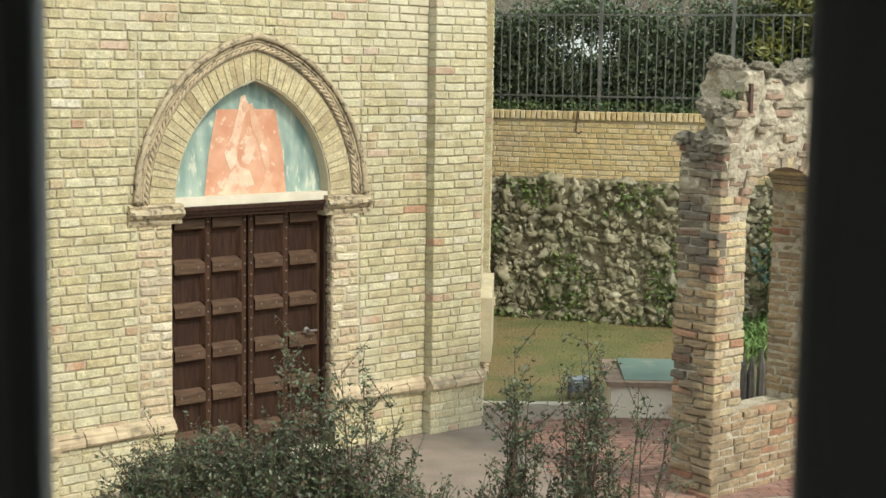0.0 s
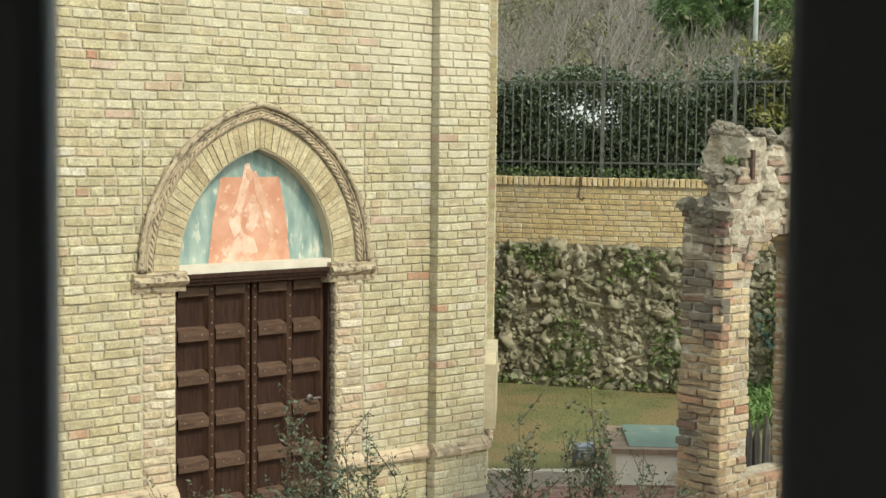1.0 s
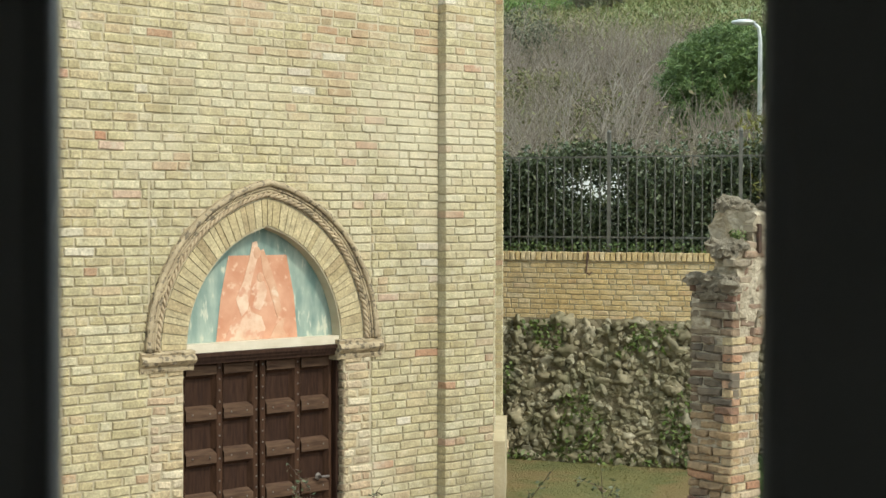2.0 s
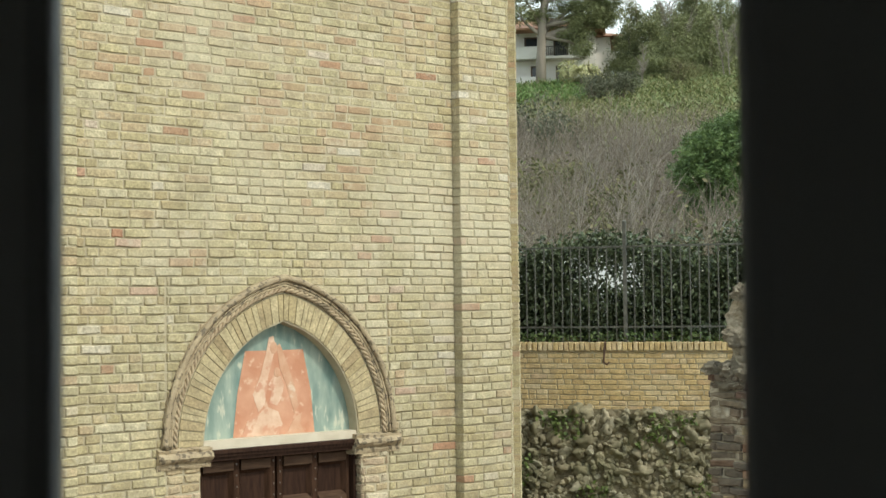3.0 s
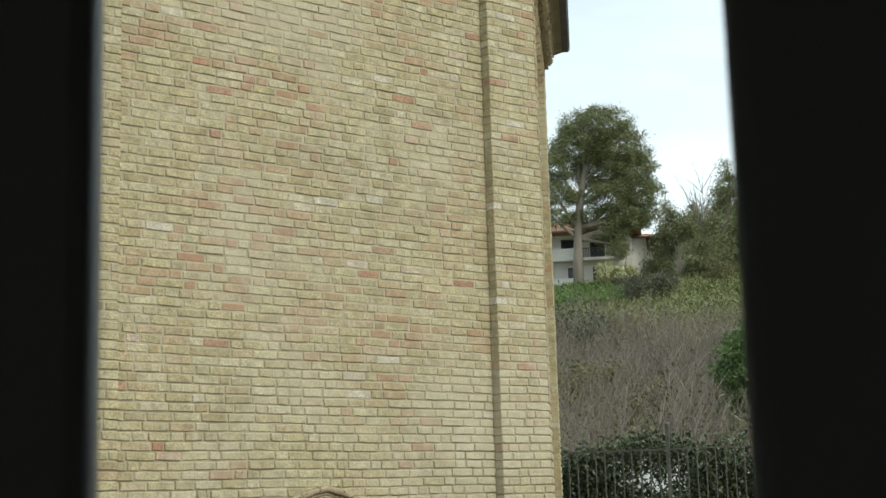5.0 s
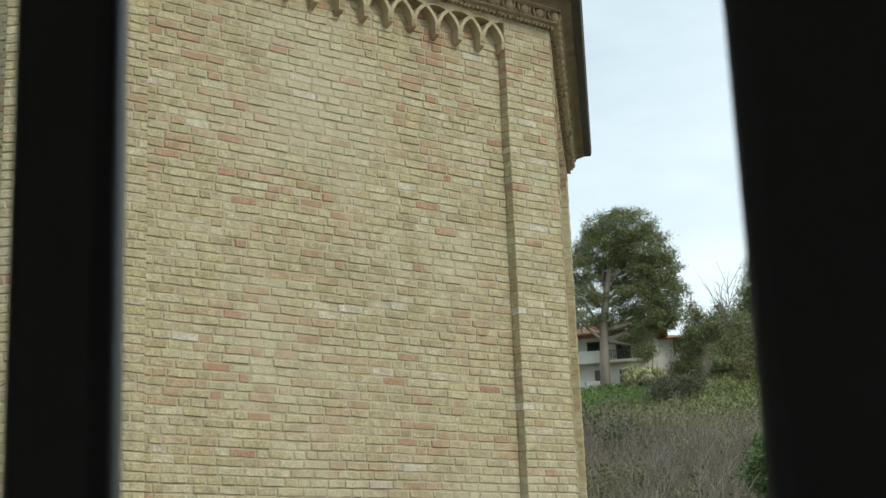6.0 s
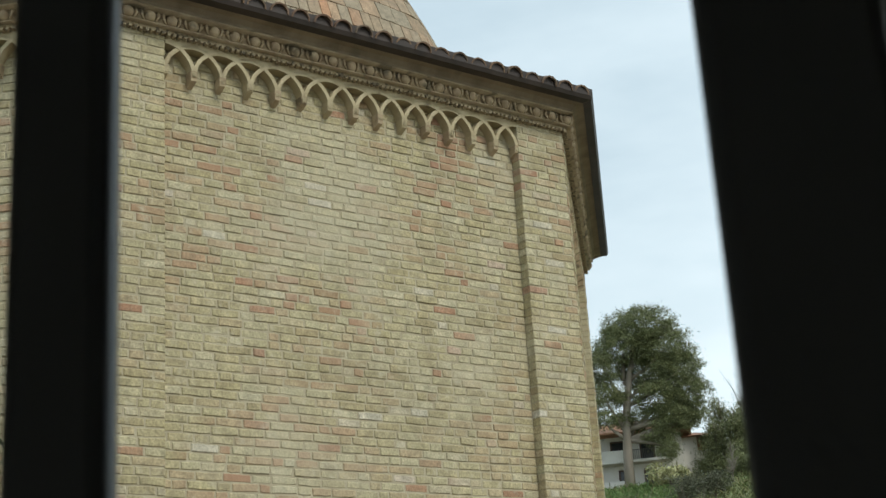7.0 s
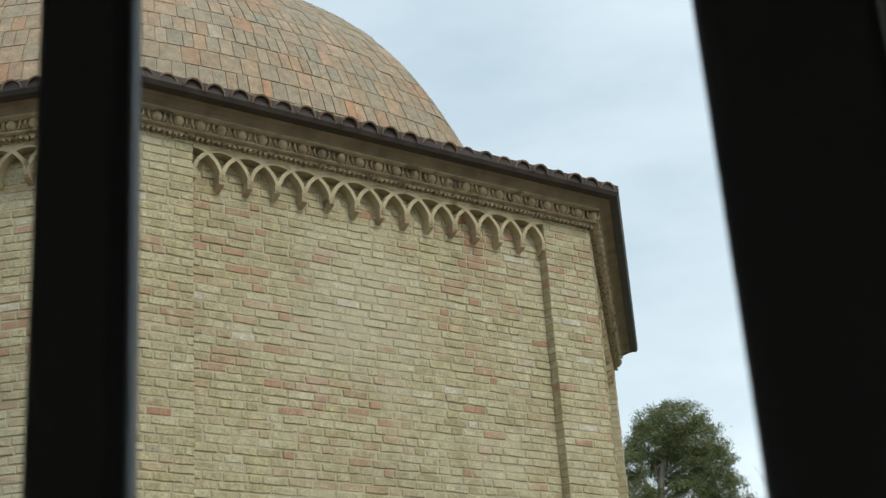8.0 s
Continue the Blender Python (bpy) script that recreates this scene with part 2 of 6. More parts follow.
STONE = material("carved_stone", (0.322, 0.259, 0.167), (0.437, 0.356, 0.230), 8.0, bump=0.9, bump_scale=35, distance=0.015, speck=(0.149, 0.121, 0.081), speck_scale=24.0, speck_at=0.53)
BROWN_JOINT = material("brown_joint", (0.12, 0.092, 0.06), (0.20, 0.16, 0.11), 12.0, bump=0.5)
FRIEZE = material("pale_frieze_stone", (0.42, 0.35, 0.22), (0.50, 0.43, 0.28), 8.0, bump=0.6, bump_scale=40, speck=(0.22, 0.18, 0.12), speck_scale=5.0, speck_at=0.6)
TERRACOTTA = material("terracotta_moulding", (0.350, 0.269, 0.175), (0.475, 0.381, 0.250), 10.0, bump=0.6, bump_scale=40, speck=(0.200, 0.163, 0.106), speck_scale=6.0, speck_at=0.56)
PALE_STONE = material("pale_stone", (0.533, 0.473, 0.361), (0.619, 0.559, 0.447), 7.0, bump=0.3)
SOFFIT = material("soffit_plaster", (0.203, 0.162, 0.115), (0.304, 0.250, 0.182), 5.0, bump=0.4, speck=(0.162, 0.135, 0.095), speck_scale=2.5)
GUTTER = material("gutter_metal", (0.035, 0.028, 0.025), (0.06, 0.045, 0.04), 6.0, rough=0.55, bump=0.1, metal=0.3)
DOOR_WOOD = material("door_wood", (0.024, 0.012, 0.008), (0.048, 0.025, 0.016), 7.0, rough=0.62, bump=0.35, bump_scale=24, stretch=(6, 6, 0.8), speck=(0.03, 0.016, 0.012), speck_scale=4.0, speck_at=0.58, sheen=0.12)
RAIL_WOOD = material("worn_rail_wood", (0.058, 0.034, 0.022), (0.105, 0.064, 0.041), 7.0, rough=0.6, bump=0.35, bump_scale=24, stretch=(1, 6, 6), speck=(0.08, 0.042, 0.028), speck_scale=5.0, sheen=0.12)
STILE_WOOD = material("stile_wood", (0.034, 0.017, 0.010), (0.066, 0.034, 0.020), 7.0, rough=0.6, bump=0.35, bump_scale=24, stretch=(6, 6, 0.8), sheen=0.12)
NAIL = material("iron_nail", (0.13, 0.11, 0.10), (0.20, 0.18, 0.16), 20.0, rough=0.45, metal=0.6, bump=0.0)
IRON = material("fence_iron", (0.09, 0.094, 0.088), (0.15, 0.152, 0.14), 12.0, rough=0.55, metal=0.4, bump=0.2)
RUST = material("rusty_iron", (0.05, 0.03, 0.02), (0.10, 0.055, 0.035), 25.0, rough=0.8, bump=0.4)
PAINT_TEAL = material("fresco_teal", (0.165, 0.25, 0.225), (0.33, 0.40, 0.34), 7.0, bump=0.15, speck=(0.50, 0.52, 0.42), speck_scale=14.0, speck_at=0.60, stretch=(1.5, 1, 0.5))
PAINT_RED = material("fresco_red", (0.50, 0.235, 0.14), (0.60, 0.33, 0.215), 6.0, bump=0.15, speck=(0.62, 0.40, 0.28), speck_scale=16.0, speck_at=0.58)
PAINT_CREAM = material("fresco_cream", (0.57, 0.35, 0.24), (0.70, 0.52, 0.39), 9.0, bump=0.2, speck=(0.56, 0.30, 0.20), speck_scale=13.0, speck_at=0.54)
PAINT_OCHRE = material("fresco_ochre", (0.52, 0.285, 0.175), (0.61, 0.39, 0.27), 9.0, bump=0.2, speck=(0.66, 0.52, 0.40), speck_scale=10.0)
# paler than the frame: skylight on the upright's side, put into the colour
EDGE_GREY = material("lit_grey_edge", (0.26, 0.28, 0.30), (0.36, 0.38, 0.40), 9.0, rough=0.6, bump=0.1)
FRAME_DARK = material("dark_window_frame", (0.115, 0.115, 0.115), (0.15, 0.15, 0.145), 4.0, rough=0.8, bump=0.2)
# pale, so that the unseen room bounces light onto the uprights
ROOM_PALE = material("pale_bounce_room", (0.42, 0.40, 0.37), (0.52, 0.50, 0.46), 2.0, rough=0.95, bump=0.1)


# geometry helpers
class Geo:
    """Vertices and faces of one mesh, gathered piece by piece."""

    def __init__(self):
        self.v, self.f = [], []

    def add(self, verts, faces, m=None):
        o = len(self.v)
        self.v += [tuple(m @ Vector(p)) for p in verts] if m else [tuple(p) for p in verts]
        self.f += [tuple(i + o for i in f) for f in faces]
        return self

    def box(self, x0, x1, y0, y1, z0, z1, m=None, jit=0.0, rnd=None):
        p = [(x, y, z) for z in (z0, z1) for y in (y0, y1) for x in (x0, x1)]
        if jit:
            p = [tuple(c + rnd.uniform(-jit, jit) for c in q) for q in p]
        return self.add(p, [(0, 2, 3, 1), (4, 5, 7, 6), (0, 1, 5, 4), (2, 6, 7, 3), (0, 4, 6, 2), (1, 3, 7, 5)], m)

    def brick(self, x0, x1, yf, yb, z0, z1, rnd, c=0.0055, jit=0.003, m=None):
        """A brick with its worn front edges: front at yf, back at yb."""
        s = 1 if yb > yf else -1
        tilt = rnd.uniform(-jit, jit) * 0.9
        u0, u1 = x0 + (x1 - x0) * rnd.uniform(0.25, 0.4), x0 + (x1 - x0) * rnd.uniform(0.6, 0.75)
        xm, zm = (x0 + x1) / 2, (z0 + z1) / 2
        a = [(x0, z0), (u0, z0), (u1, z0), (x1, z0), (x1, z1), (u1, z1), (u0, z1), (x0, z1)]
        lean = [tilt * (xm - x) / max(xm - x0, 1e-6) for x, z in a]
        a = [(x + rnd.uniform(-jit, jit), z + rnd.uniform(-jit, jit) * 0.8) for x, z in a]
        front, mid, back = [], [], []
        for i, (x, z) in enumerate(a):
            k = 1.5 if i in (0, 3, 4, 7) else 1.0     # corners worn rounder
            dx = 0 if i in (1, 2, 5, 6) else (c * k if x < xm else -c * k)
            dz = c * k if z < zm else -c * k
            front.append((x + dx, yf + rnd.uniform(-jit, jit) * 0.5, z + dz + lean[i]))
            mid.append((x + dx * 0.25, yf + s * c, z + dz * 0.12 + lean[i]))
            back.append((x, yb, z))
        f = [tuple(range(8))]
        for i in range(8):
            j = (i + 1) % 8
            f += [(i, i + 8, j + 8, j), (i + 8, i + 16, j + 16, j + 8)]
        return self.add(front + mid + back, f, m)

    def tube(self, path, radii, sides=6, m=None, caps=True):
        """A round bar along a path, of changing radius."""
        v, f = [], []
        pts = [Vector(p) for p in path]
        for i, p in enumerate(pts):
            d = (pts[min(i + 1, len(pts) - 1)] - pts[max(i - 1, 0)]).normalized()
            a = d.orthogonal().normalized() if i == 0 else (a - d * a.dot(d)).normalized()
            b = d.cross(a)
            r = radii[i] if hasattr(radii, "__len__") else radii
            v += [p + (a * math.cos(2 * math.pi * k / sides) + b * math.sin(2 * math.pi * k / sides)) * r for k in range(sides)]
        for i in range(len(pts) - 1):
            for k in range(sides):
                j = (k + 1) % sides
                f.append((i * sides + k, i * sides + j, (i + 1) * sides + j, (i + 1) * sides + k))
        if caps:
            f += [tuple(range(sides))[::-1], tuple(range((len(pts) - 1) * sides, len(pts) * sides))]
        return self.add(v, f, m)

    def prism(self, outline, y0, y1, m=None):
        """A flat outline in x and z, given depth from y0 to y1."""
        k = len(outline)
        v = [(x, y0, z) for x, z in outline] + [(x, y1, z) for x, z in outline]
        f = [tuple(range(k)), tuple(range(2 * k - 1, k - 1, -1))]
        f += [(i, i + k, (i + 1) % k + k, (i + 1) % k) for i in range(k)]
        return self.add(v, f, m)

    def ball(self, c, r, m=None, n=8, rings=5):
        v, f = [], []
        for i in range(rings + 1):
            th = math.pi * i / rings
            for k in range(n):
                ph = 2 * math.pi * k / n
                v.append((c[0] + r[0] * math.sin(th) * math.cos(ph), c[1] + r[1] * math.sin(th) * math.sin(ph), c[2] + r[2] * math.cos(th)))
        for i in range(rings):
            for k in range(n):
                f.append((i * n + k, (i + 1) * n + k, (i + 1) * n + (k + 1) % n, i * n + (k + 1) % n))
        return self.add(v, f, m)


def mesh(name, geo, mat, smooth=False):
    me = bpy.data.meshes.new(name)
    me.from_pydata(geo.v, [], geo.f)
    for one in (mat if isinstance(mat, (list, tuple)) else [mat]):
        me.materials.append(one)
    if smooth:
        me.polygons.foreach_set("use_smooth", [True] * len(me.polygons))
    me.update()
    return me


def part(name, geo, mat, parent=None, label="", smooth=False, kind="", m=None):
    """One mesh object under a thing or a part (or alone)."""
    ob = new(name, mesh(name, geo, mat, smooth))
    if parent:
        ob.parent = parent
    if m is not None:
        ob.matrix_basis = m
    return tagged(ob, label=label, kind=kind)


def empty(name, m, label, category, group="", kind=""):
    ob = new(name)
    ob.matrix_basis = m
    return tagged(ob, label, category, group, kind)


def rz(a):
    return Matrix.Rotation(radians(a), 4, "Z")


def courses(x0, x1, z0, z1, rnd, course=0.0685, joint=0.010, long=0.226, holes=None, ends=True):
    """Yields the bricks of a wall, course by course, in an irregular bond."""
    z, row = z0, 0
    while z < z1 - 0.02:
        h = min(course, z1 - z) - joint
        x = x0
        first = (0.0, 0.5, 0.24, 0.74)[row % 4] * long + rnd.uniform(-0.02, 0.02)
        while x < x1 - 0.015:
            r = rnd.random()
            w = first if (x == x0 and first > 0.05) else (long * rnd.uniform(0.9, 1.05) if r < 0.58 else long * 0.5 * rnd.uniform(0.85, 1.12) if r < 0.86 else long * 0.74 * rnd.uniform(0.9, 1.1))
            e = min(x + w, x1 + joint)
            if x1 - e < 0.06:
                e = x1 + joint
            a, b = x, e - joint
            wave = 0.010 * noise.noise(Vector((x * 0.9, z * 1.4, x0 * 3.0))) if row > 0 else 0.0
            if holes is None:
                yield a, b, z + wave, z + h + wave
            else:
                for a2, b2 in holes(a, b, z, z + h):
                    yield a2, b2, z + wave, z + h + wave
            x = e
        z += course
        row += 1


# ground: one sheet, a flat yard, the upper terrace behind the retaining wall, and the hill
WALL_P, WALL_A = Vector((0.67, 18.99, 0)), -17.8
WALL_D = Vector((math.cos(radians(WALL_A)), math.sin(radians(WALL_A)), 0))
HILL = [(0, 0.0), (4, -0.15), (10, -0.1), (22, 1.4), (50, 8.2), (95, 17.2), (112, 20.9), (118, 21.4), (140, 22.0), (190, 21.0), (400, 8.0), (1500, 0.0)]


def behind(x, y):
    """Metres behind the face of the retaining wall."""
    return -(x - WALL_P.x) * math.sin(radians(WALL_A)) + (y - WALL_P.y) * math.cos(radians(WALL_A))


def ground_z(x, y):
    d = behind(x, y)
    if d < 0.05:
        return 0.02 * noise.noise(Vector((x * 0.6, y * 0.6, 0))) if y > 13.6 else 0.0
    z = 2.45
    for (a, za), (b, zb) in zip(HILL, HILL[1:]):
        if a <= d <= b:
            t = (d - a) / (b - a)
            z += za + (zb - za) * t
    z += 0.0 if d < 8 else min((d - 8) / 40, 1.0) * 0.55 * noise.noise(Vector((x * 0.045, y * 0.045, 3.1)))
    return z


GRASS = material("grass", (0.10, 0.108, 0.034), (0.155, 0.142, 0.052), 1.8, bump=0.9, bump_scale=30, distance=0.05, speck=(0.175, 0.132, 0.054), speck_scale=0.9, speck_at=0.5)
HILL_GRASS = material("hill_grass", (0.11, 0.16, 0.05), (0.18, 0.20, 0.085), 0.12, bump=0.9, bump_scale=3, distance=0.3, speck=(0.17, 0.14, 0.075), speck_scale=0.1, speck_at=0.52)
PAVING = material("grey_pink_paving", (0.170, 0.131, 0.101), (0.224, 0.175, 0.136), 3.0, bump=0.5, bump_scale=30, speck=(0.184, 0.133, 0.101), speck_scale=1.5)
KERB = material("kerb_stone", (0.40, 0.36, 0.29), (0.5, 0.45, 0.37), 6.0, bump=0.5)

g = Geo()
us = [-1500, -700, -300, -150, -80] + [x * 4.0 for x in range(-15, 26)] + [130, 200, 400, 800, 1500]
vs = [-400, -100, -30, -10, -5, 0.0, 0.06] + [0.06 + k * 2.0 for k in range(1, 14)] + [30 + k * 4.5 for k in range(0, 26)] + [150, 165, 180, 200, 260, 400, 800, 1500]
side = Vector((-WALL_D.y, WALL_D.x, 0))
for b in vs:
    for a in us:
        p = WALL_P + WALL_D * a + side * b
        g.v.append((p.x, p.y, ground_z(p.x, p.y) - 0.01))
k = len(us)
g.f = [(j * k + i, j * k + i + 1, (j + 1) * k + i + 1, (j + 1) * k + i) for j in range(len(vs) - 1) for i in range(k - 1)]
ground = part("ground", g, [GRASS, HILL_GRASS], smooth=True)
for p in ground.data.polygons:
    p.material_index = 1 if p.index // (k - 1) >= 6 else 0
    p.use_smooth = vs[p.index // (k - 1)] != 0.0
tagged(ground, "grassy ground rising behind the wall to a scrubby hillside", "ground", kind="structure")

# the forecourt paving, with a low kerb towards the lawn
pavement = part("pavement", Geo().box(-14, 14, -3.0, 13.40, -0.08, 0.012), PAVING, label="worn grey-pink paving in front of the chapel", kind="structure")
pavement["category"] = "pavement"
kerb = Geo()
x = -1.0
while x < 1.6:
    kerb.box(x, x + 0.49, 13.401, 13.50, -0.08, 0.030, None, 0.004, random.Random(int(x * 50)))
    x += 0.5
tagged(part("kerb", kerb, KERB, kind="structure"), "low pale kerb stones along the lawn", "kerb")

# chapel: an octagon of pale brick
CX, CY, TURN = -5.02, 15.30, 41.2
AP, HALF = 5.516, 2.285           # apothem and half side, at the pilaster faces
RECESS = 0.095
chapel = empty("chapel", Matrix.Translation((CX, CY, 0)) @ rz(TURN), "octagonal pale brick chapel with pilasters, carved cornice and brick dome", "chapel")
INN = 1.734                        # half width of the recessed panel
DC = 0.015                         # centre of the doorway along the face
DW = 0.735                         # half width of the doorway
TOP = 8.40


def arch_half(z, spring, half, rise):
    """Half width of a pointed arch at the height z."""
    if z <= spring:
        return half
    t = (z - spring) / rise
    if t >= 1:
        return -1
    r = (half * half + rise * rise) / (2 * half)
    return math.sqrt(max(r * r - (z - spring) ** 2, 0)) - (r - half)


SPRING, RISE_IN, RISE_OUT = 2.09, 0.90, 1.16


def door_holes(a, b, z0, z1):
    """What is left of a brick where the doorway and its arch are."""
    mid = (z0 + z1) / 2
    w = arch_half(mid, SPRING, 1.02, 1.20) if mid > SPRING - 0.12 else DW
    out = [(a, b)] if w <= 0 else []
    if w > 0 and a < DC - w:
        out.append((a, min(b, DC - w)))
    if w > 0 and b > DC + w:
        out.append((max(a, DC + w), b))
    # the straight seams where the doorway was set into the wall
    if mid < 3.35:
        cut = []
        for p, q in out:
            for at in (-1.0, 1.02):
                if p + 0.02 < at < q - 0.02:
                    cut.append((p, at - 0.008))
                    p = at + 0.008
            cut.append((p, q))
        out = cut
    return [(p, q) for p, q in out if q - p > 0.012]


rnd = random.Random(4)
face_of = [rz(45 * i) for i in range(8)]
corner = Matrix.Translation((HALF, -AP, 0))
for i in (1, 2):                  # the octagon is not quite regular
    face_of[i] = corner @ rz(1.0) @ corner.inverted() @ face_of[i]
# the core: walls with real thickness, with the doorway let through
yw = -(AP - RECESS)
walls = []
for i, m in enumerate(face_of):
    core = Geo()
    if i == 0:
        core.box(-HALF, DC - DW, yw + 0.0065, yw + 0.5, 0, TOP + 0.3, m)
        core.box(DC + DW, HALF, yw + 0.0065, yw + 0.5, 0, TOP + 0.3, m)
        o = [(DC - DW, 2.1)]
        n = 14
        for s in range(n + 1):
            z = SPRING + RISE_IN * s / n
            o.append((DC - max(arch_half(z, SPRING, 0.70, RISE_IN), 0), z))
        o += [(DC - x + DC, z) for x, z in o[::-1][1:]]
        o += [(DC + DW, TOP + 0.3), (DC - DW, TOP + 0.3)]
        core.prism(o, yw + 0.0065, yw + 0.5, m)
    else:
        core.box(-HALF, HALF, yw + 0.0065, yw + 0.5, 0, TOP + 0.3, m)
    walls.append(part("wall", core, MORTAR, chapel, "brick wall bedded in pale lime mortar"))
wall = walls[0]
LOOSE = []                        # bricks to be made objects of their own at the end of the file
PROUD = 0.0055                    # the joints are raked deeper in the lower courses
facing = Geo()
for i in (0, 1, 7):
    m = face_of[i]
    for a, b, z0, z1 in courses(-INN, INN, 0.46, TOP - 0.08, rnd, holes=door_holes if i == 0 else None):
        surround = i == 0 and abs((a + b) / 2 - DC) < 1.02 and z0 < 2.0
        yf = yw + 0.0012 - rnd.uniform(-0.0030, 0.005) - PROUD * (1 - min(max((z0 - 3.0) / 1.6, 0), 1))
        if rnd.random() < 0.03 and not surround:
            yf -= 0.004
        if i == 0 and (surround or (-1.74 < a < -0.7 and 0.9 < z0 < 3.3)) and len(LOOSE) < 290:
            LOOSE.append((a, b, yf, z0, z1, surround))
        else:
            facing.brick(a, b, yf, yw + 0.05, z0, z1, rnd, m=m)
    # the pilasters on both sides
    for s in (-1, 1):
        x0, x1 = (INN, HALF - 0.004) if s > 0 else (-HALF + 0.004, -INN)
        for a, b, z0, z1 in courses(x0, x1, 0.46, TOP - 0.02, rnd, long=0.225):
            facing.brick(a, b, -AP - rnd.uniform(-0.003, 0.003) - PROUD * (1 - min(max((z0 - 3.0) / 1.6, 0), 1)), yw + 0.05, z0, z1, rnd, m=m)
part("facing", facing, BRICK, wall, kind="stuff")
for i in range(8):
    m = face_of[i]
    for x0, x1 in ((-HALF + 0.01, -INN - 0.008), (INN + 0.008, HALF - 0.01)):
        part("pilaster", Geo().box(x0, x1, -AP + 0.0065, yw + 0.02, 0, TOP, m), MORTAR, walls[i])

# worn bricks on the right reveal of the doorway, darker than the jamb bricks
swap = Matrix(((0, 1, 0, 0), (1, 0, 0, 0), (0, 0, 1, 0), (0, 0, 0, 1)))
REVEAL = list(courses(yw + 0.002, yw + 0.10, 0.05, 1.93, rnd, long=0.12))

# plinth: a brick base with a rounded stone moulding above
for i in (0, 1, 7):
    m = face_of[i]
    spans = [(-HALF - 0.012, -INN + 0.03, -AP - 0.03), (INN - 0.03, HALF + 0.012, -AP - 0.03)]
    spans += [(-INN + 0.03, DC - DW, yw - 0.03), (DC + DW, INN - 0.03, yw - 0.03)] if i == 0 else [(-INN, INN, yw - 0.03)]
    for x0, x1, y in spans:
        base = Geo()
        for a, b, z0, z1 in courses(x0, x1, 0.0, 0.39, rnd):
            base.brick(a, b, y - rnd.uniform(-0.003, 0.003), y + 0.10, z0, z1, rnd, m=m)
        base.box(x0 + 0.01, x1 - 0.01, y + 0.010, y + 0.12, 0, 0.39, m)
        plinth = part("plinth", base, BRICK, chapel, kind="stuff")
        # weathered half-round and a sloped top, in lengths of uneven stone
        x = x0
        while x < x1 - 0.01:
            e = min(x + rnd.uniform(0.24, 0.34), x1)
            prof = [(0.0, 0.388), (-0.028, 0.392), (-0.040, 0.412), (-0.036, 0.44), (-0.014, 0.452), (-0.012, 0.468), (0.03, 0.502), (0.10, 0.505), (0.10, 0.388)]
            j = rnd.uniform(-0.008, 0.006)
            v = [(xx + (0.003 if n == 0 else -0.004), y + p + j + rnd.uniform(-0.006, 0.006), z + rnd.uniform(-0.006, 0.006)) for n, xx in enumerate((x, e)) for p, z in prof]
            kk = len(prof)
            stone = Geo().add(v, [(q, (q + 1) % kk, (q + 1) % kk + kk, q + kk) for q in range(kk)] + [tuple(range(kk))[::-1], tuple(range(kk, 2 * kk))], m)
            part("moulding_stone", stone, TERRACOTTA, plinth)
            x = e

# a low sloping block against the next face
part("buttress", Geo().prism([(-2.2, 0.55), (-1.0, 0.55), (-1.0, 1.12), (-1.15, 1.20), (-2.05, 1.20), (-2.2, 1.12)], -AP - 0.10, -AP, face_of[1]), FRIEZE, chapel, "low weathered stone block against the wall")

# the portal: imposts, brick voussoirs, roll and rope mouldings, lintel and painted tympanum
def arch_points(half, rise, n=26, spring=None):
    """Points of a pointed arch from the left foot to the right foot, in x and z."""
    sp = SPRING if spring is None else spring
    r = (half * half + rise * rise) / (2 * half)
    cx = r - half
    a1 = math.atan2(rise, -cx) if cx > 0 else math.pi / 2
    left = [(cx + r * math.cos(math.pi - (math.pi - a1) * s / n), sp + r * math.sin(math.pi - (math.pi - a1) * s / n)) for s in range(n + 1)]
    return left + [(-x, z) for x, z in left[::-1][1:]]


portal = new("portal")
portal.parent = chapel
portal.matrix_basis = Matrix.Translation((DC, yw, 0))
inner, outer = arch_points(0.70, RISE_IN, 60), arch_points(0.93, 1.125, 60)
steps = 24
for s in range(2 * steps):
    g = Geo()
    a, b = int(round(s * 120 / (2 * steps))), int(round((s + 1) * 120 / (2 * steps)))
    p = [Vector((inner[a][0], inner[a][1])), Vector((inner[b][0], inner[b][1])), Vector((outer[b][0], outer[b][1])), Vector((outer[a][0], outer[a][1]))]
    c = sum(p, Vector((0, 0))) / 4
    q = []
    for w in p:
        t = (w - c)
        q.append(c + t * (1 - 0.0125 / max(t.length, 0.03)) + Vector((rnd.uniform(-0.002, 0.002), rnd.uniform(-0.002, 0.002))))
    front = rnd.uniform(-0.006, 0.0)
    v = [(w.x, front, w.y) for w in q] + [(w.x, 0.16, w.y) for w in q]
    g.add(v, [(3, 2, 1, 0), (4, 5, 6, 7)] + [(n, (n + 1) % 4, (n + 1) % 4 + 4, n + 4) for n in range(4)])
    part("voussoir", g, ARCH_BRICK, portal)
g = Geo()
ring = arch_points(0.708, RISE_IN + 0.006, 60) + arch_points(0.935, 1.13, 60)[::-1]
n = 121
v = [(x, 0.008, z) for x, z in ring]
g.add(v, [(i, i + 1, 2 * n - 2 - i, 2 * n - 1 - i) for i in range(n - 1)])
part("arch_joint", g, BROWN_JOINT, portal)
